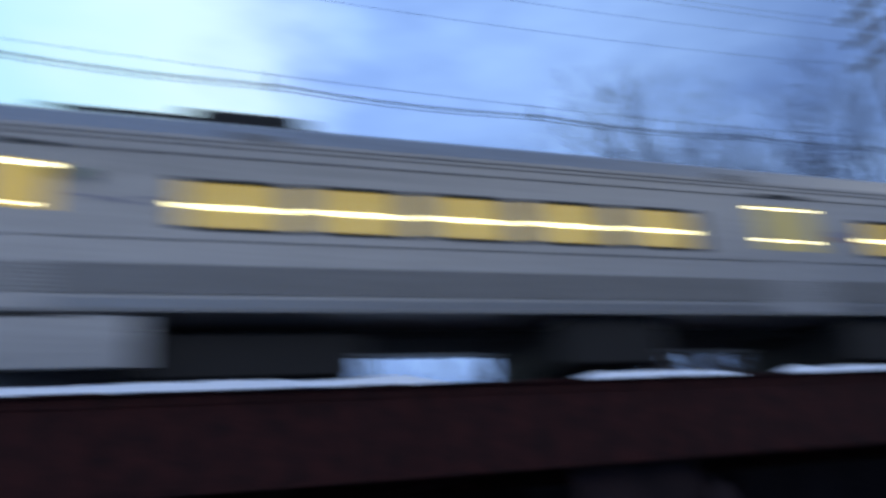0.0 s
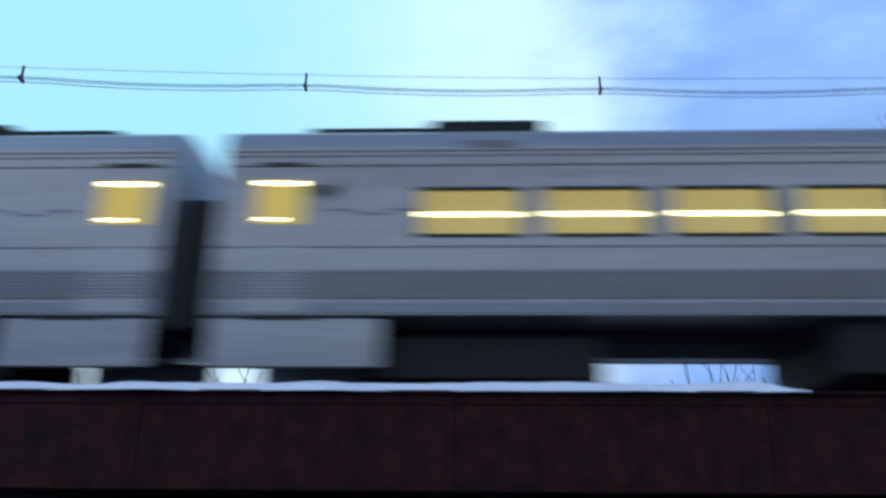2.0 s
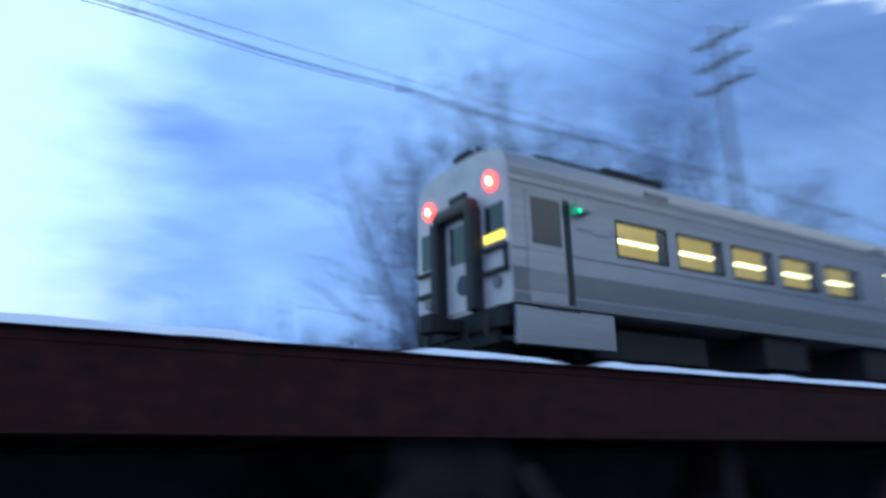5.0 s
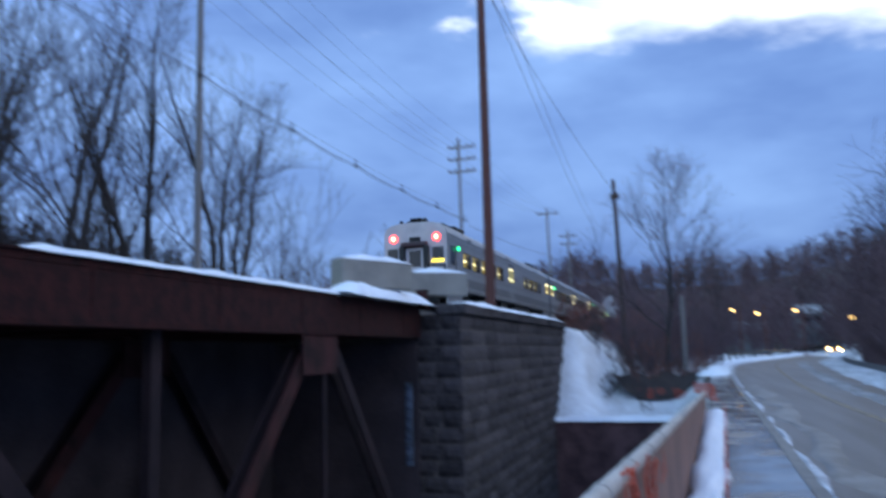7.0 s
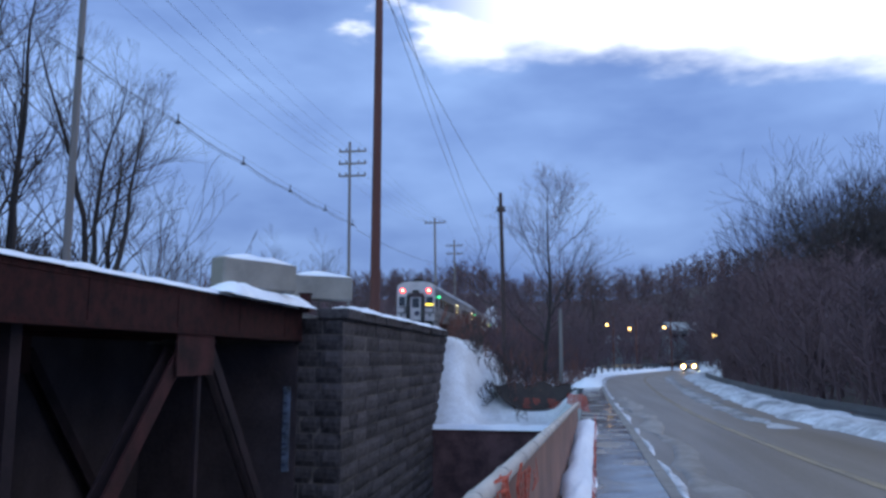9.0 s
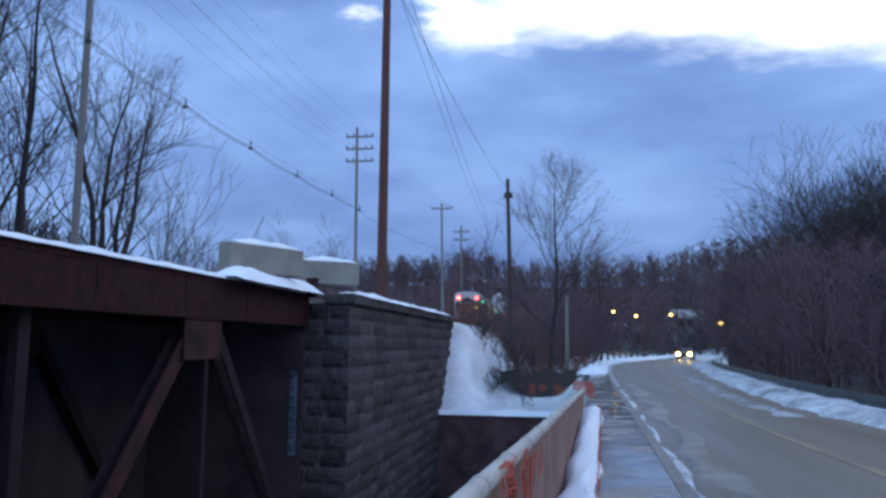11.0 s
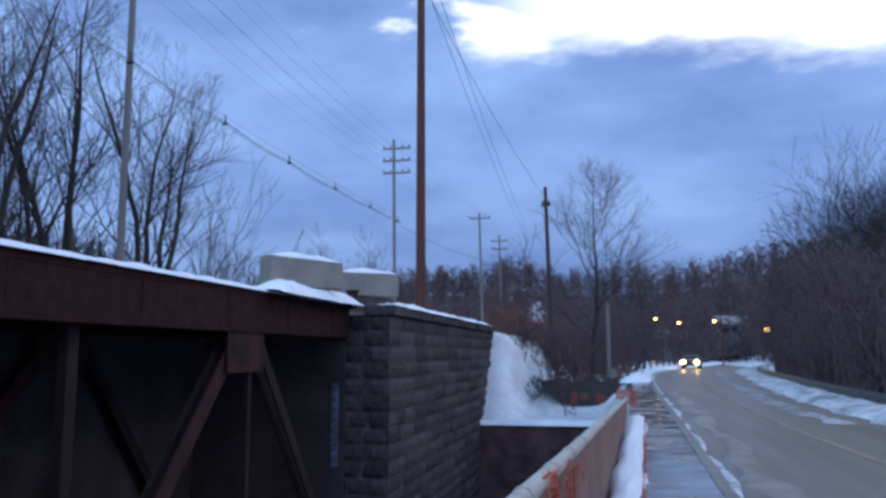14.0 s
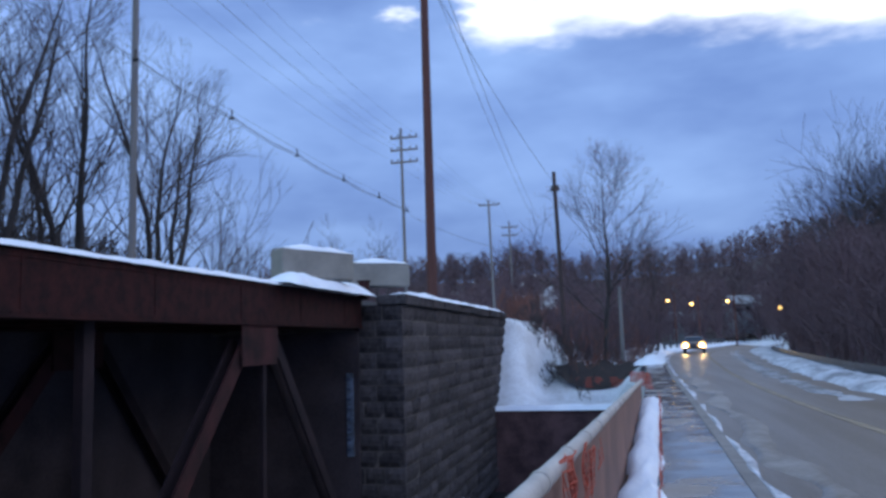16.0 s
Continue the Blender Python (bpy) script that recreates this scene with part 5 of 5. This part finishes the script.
def street_lamp(x, y, z, label="street lamp with a glowing sodium head on a wooden pole"):
    t = thing("street_lamp", label, "street lamp", (x, y, 0), group="street lamps")
    part("pole", rods(((0.9, 0, -1), (0.9, 0, z + 1.2), 0.13, 0.10), seg=10), POLE_WOOD, t)
    part("arm", rods(((0.9, 0, z + 0.5), (0.1, -0.1, z + 0.25), 0.035), seg=8), GALV, t)
    part("lamp_head", boxes(((-0.22, -0.35, z + 0.12), (0.22, 0.25, z + 0.30)), bevel=0.05), GALV, t)
    b = bmesh.new()
    bmesh.ops.create_uvsphere(b, u_segments=12, v_segments=8, radius=0.21, matrix=Matrix.Translation((0, -0.12, z)))
    part("lamp_globe", b, STREET_GLOW, t, "glowing sodium globe", smooth=True)


for x, y, z in ((5.33, 120, 6.6), (8.6, 120, 6.0), (13.5, 120, 6.2), (13.64, 80, 3.87)):
    street_lamp(x, y, z)


def house(x, y, z, w, d, h, turn):
    t = thing("house", "small pale house with a snow-covered gable roof", "house", (x, y, z), turn)
    wl = part("wall", boxes(((-w / 2, -d / 2, -3), (w / 2, d / 2, h))), HOUSE, t)
    bm = bmesh.new()
    a = [bm.verts.new(c) for c in ((-w / 2 - 0.4, -d / 2 - 0.4, h), (w / 2 + 0.4, -d / 2 - 0.4, h), (w / 2 + 0.4, d / 2 + 0.4, h), (-w / 2 - 0.4, d / 2 + 0.4, h), (-w / 2 - 0.4, 0, h + d * 0.35), (w / 2 + 0.4, 0, h + d * 0.35))]
    for f in ((0, 1, 5, 4), (2, 3, 4, 5), (0, 4, 3), (1, 2, 5), (0, 3, 2, 1)):
        bm.faces.new([a[i] for i in f])
    part("roof", bm, OLD_SNOW, t, "snow-covered roof")
    for i in range(3):
        wx = -w / 2 + w * (i + 0.5) / 3
        part("window", boxes(((wx - 0.5, -d / 2 - 0.05, h * 0.35), (wx + 0.5, -d / 2 + 0.05, h * 0.75))), WINDOW_DARK, wl)


HOUSE = material("pale_house_siding", (0.20, 0.20, 0.21), (0.14, 0.14, 0.15), 0.8, 0, 0.6, 8)
house(19.0, 146, 4.5, 5, 4.5, 2.0, 12)
house(9.5, 150, 2.0, 5, 4.5, 2.2, -8)


def guard_rail(fx, y0, y1, step, z):
    t = thing("guard_rail", "dull galvanised guard rail above the plowed snow", "guard rail")
    y = y0
    while y < y1 - 0.1:
        x0, x1 = fx(y), fx(y + step)
        bm = bmesh.new()
        for dz, out in ((0.16, 0.0), (0.08, -0.05), (0.0, 0.0), (-0.08, -0.05)):
            beam(bm, (x0 + out, y, z + dz), (x1 + out, y + step, z + dz), 0.02, 0.085)
        part("beam", bm, GALV, t)
        part("post", boxes(((x0 + 0.05, y - 0.06, -0.3), (x0 + 0.2, y + 0.06, z + 0.18))), GALV, t)
        y += step


guard_rail(lambda y: right_edge(y) + 1.75, 6, 80, 3.8, 0.20)
guard_rail(lambda y: road_mid(y) - 2.2, 84, 130, 3.8, 0.75)

# ---- the works at the far end of the river wall ----


def dug_bank():
    """A dark hollow of bare earth above the river wall, rounded below."""
    bm = bmesh.new()
    n, top, low = 24, [], []
    for i in range(n + 1):
        u = -1 + 2 * i / n
        top.append(bm.verts.new((-2.35 + 2.7 * u, 52.3 + 0.5 * u * u, 0.02 + 0.35 * noise.noise(Vector((u * 3, 0, 0))))))
        low.append(bm.verts.new((-2.35 + 2.7 * u * 0.86, 51.1, -0.45 - 1.11 * (1 - abs(u) ** 2.6))))
    for i in range(n):
        bm.faces.new((low[i], low[i + 1], top[i + 1], top[i]))
    back = [bm.verts.new((v.co.x, v.co.y + 1.2, v.co.z - 0.6)) for v in top]
    for i in range(n):
        bm.faces.new((top[i], top[i + 1], back[i + 1], back[i]))
    return bm


spots = [(rnd.uniform(-4.2, 0.35), rnd.uniform(51.5, 53.4), -0.9, rnd.uniform(1.3, 2.5), 2) for _ in range(10)]
thicket("shrubs", "dark red-brown brush growing in the earth cut", SHRUB, spots, 41, 0.012)
EARTH = material("bare_dark_earth", (0.045, 0.033, 0.03), (0.025, 0.02, 0.02), 0.95, 0, 1.5, 12, 0.03)
tagged(part("earth_bank", dug_bank(), EARTH), "dark bare earth cut in the snowy bank", "earth bank")
netting("safety_netting", "red-orange safety netting below the earth cut", [(-3.7, 51.0, -1.45), (0.25, 51.0, -1.45), (0.25, 50.95, -0.9), (-3.5, 50.95, -0.85)], cell=0.12, width=0.035)

# a streak of pale blue paint on the masonry, built as a thin board
blue_mark = thing("gauge_board", "streak of pale blue paint on the abutment", "gauge board", (-9.83, 27.2, -2.3))
part("board", boxes(((-0.13, -0.02, 0), (0.13, 0.02, 2.9)), bevel=0.008), STRIP_BLUE, blue_mark)
# dark bars added to break up the blue
for k in range(8):
    part("dark_bar", boxes(((-0.12, -0.026, 0.35 * k + 0.2), (0.02, -0.019, 0.35 * k + 0.28))), BLUE_BAND, blue_mark)

# ---- what moves ----


TRAIN_ROWS = ((0.0, -57.4), (0.5, -50.8), (1.0, -44.0), (1.5, -37.5), (2.0, -31.45), (2.5, -25.15), (3.0, -17.3), (3.5, -10.5), (4.5, 2.1), (6.0, 20.9), (7.0, 34.4), (9.0, 62.2), (11.3, 95.9), (12.0, 106.4), (13.0, 121.7), (14.5, 145.3), (16.0, 169.5))


def motions():
    for n, car in enumerate(TRAIN):
        rows = []
        for t, rear in TRAIN_ROWS:
            y = rear + LEN * n
            a, b = Vector((track_x(y), y, 3.5)), Vector((track_x(y + LEN), y + LEN, 3.5))
            turn = math.degrees(math.atan2(-(b.x - a.x), b.y - a.y))
            rows.append((t, pose(*a, 0, 0, turn)))
        walk(car, rows)
    car_rows = ((0.0, 34, 186, 14), (6.0, 24.0, 149, 14), (7.0, 20.5, 135.0, 14), (9.0, 15.9, 112.0, 15), (12.5, 11.2, 100.5, 14), (14.5, 6.7, 86.5, 8), (16.0, 5.3, 74.0, 5))
    walk(oncoming, [(t, pose(x, y, 0.0, 0, 0, -turn)) for t, x, y, turn in car_rows])


motions()
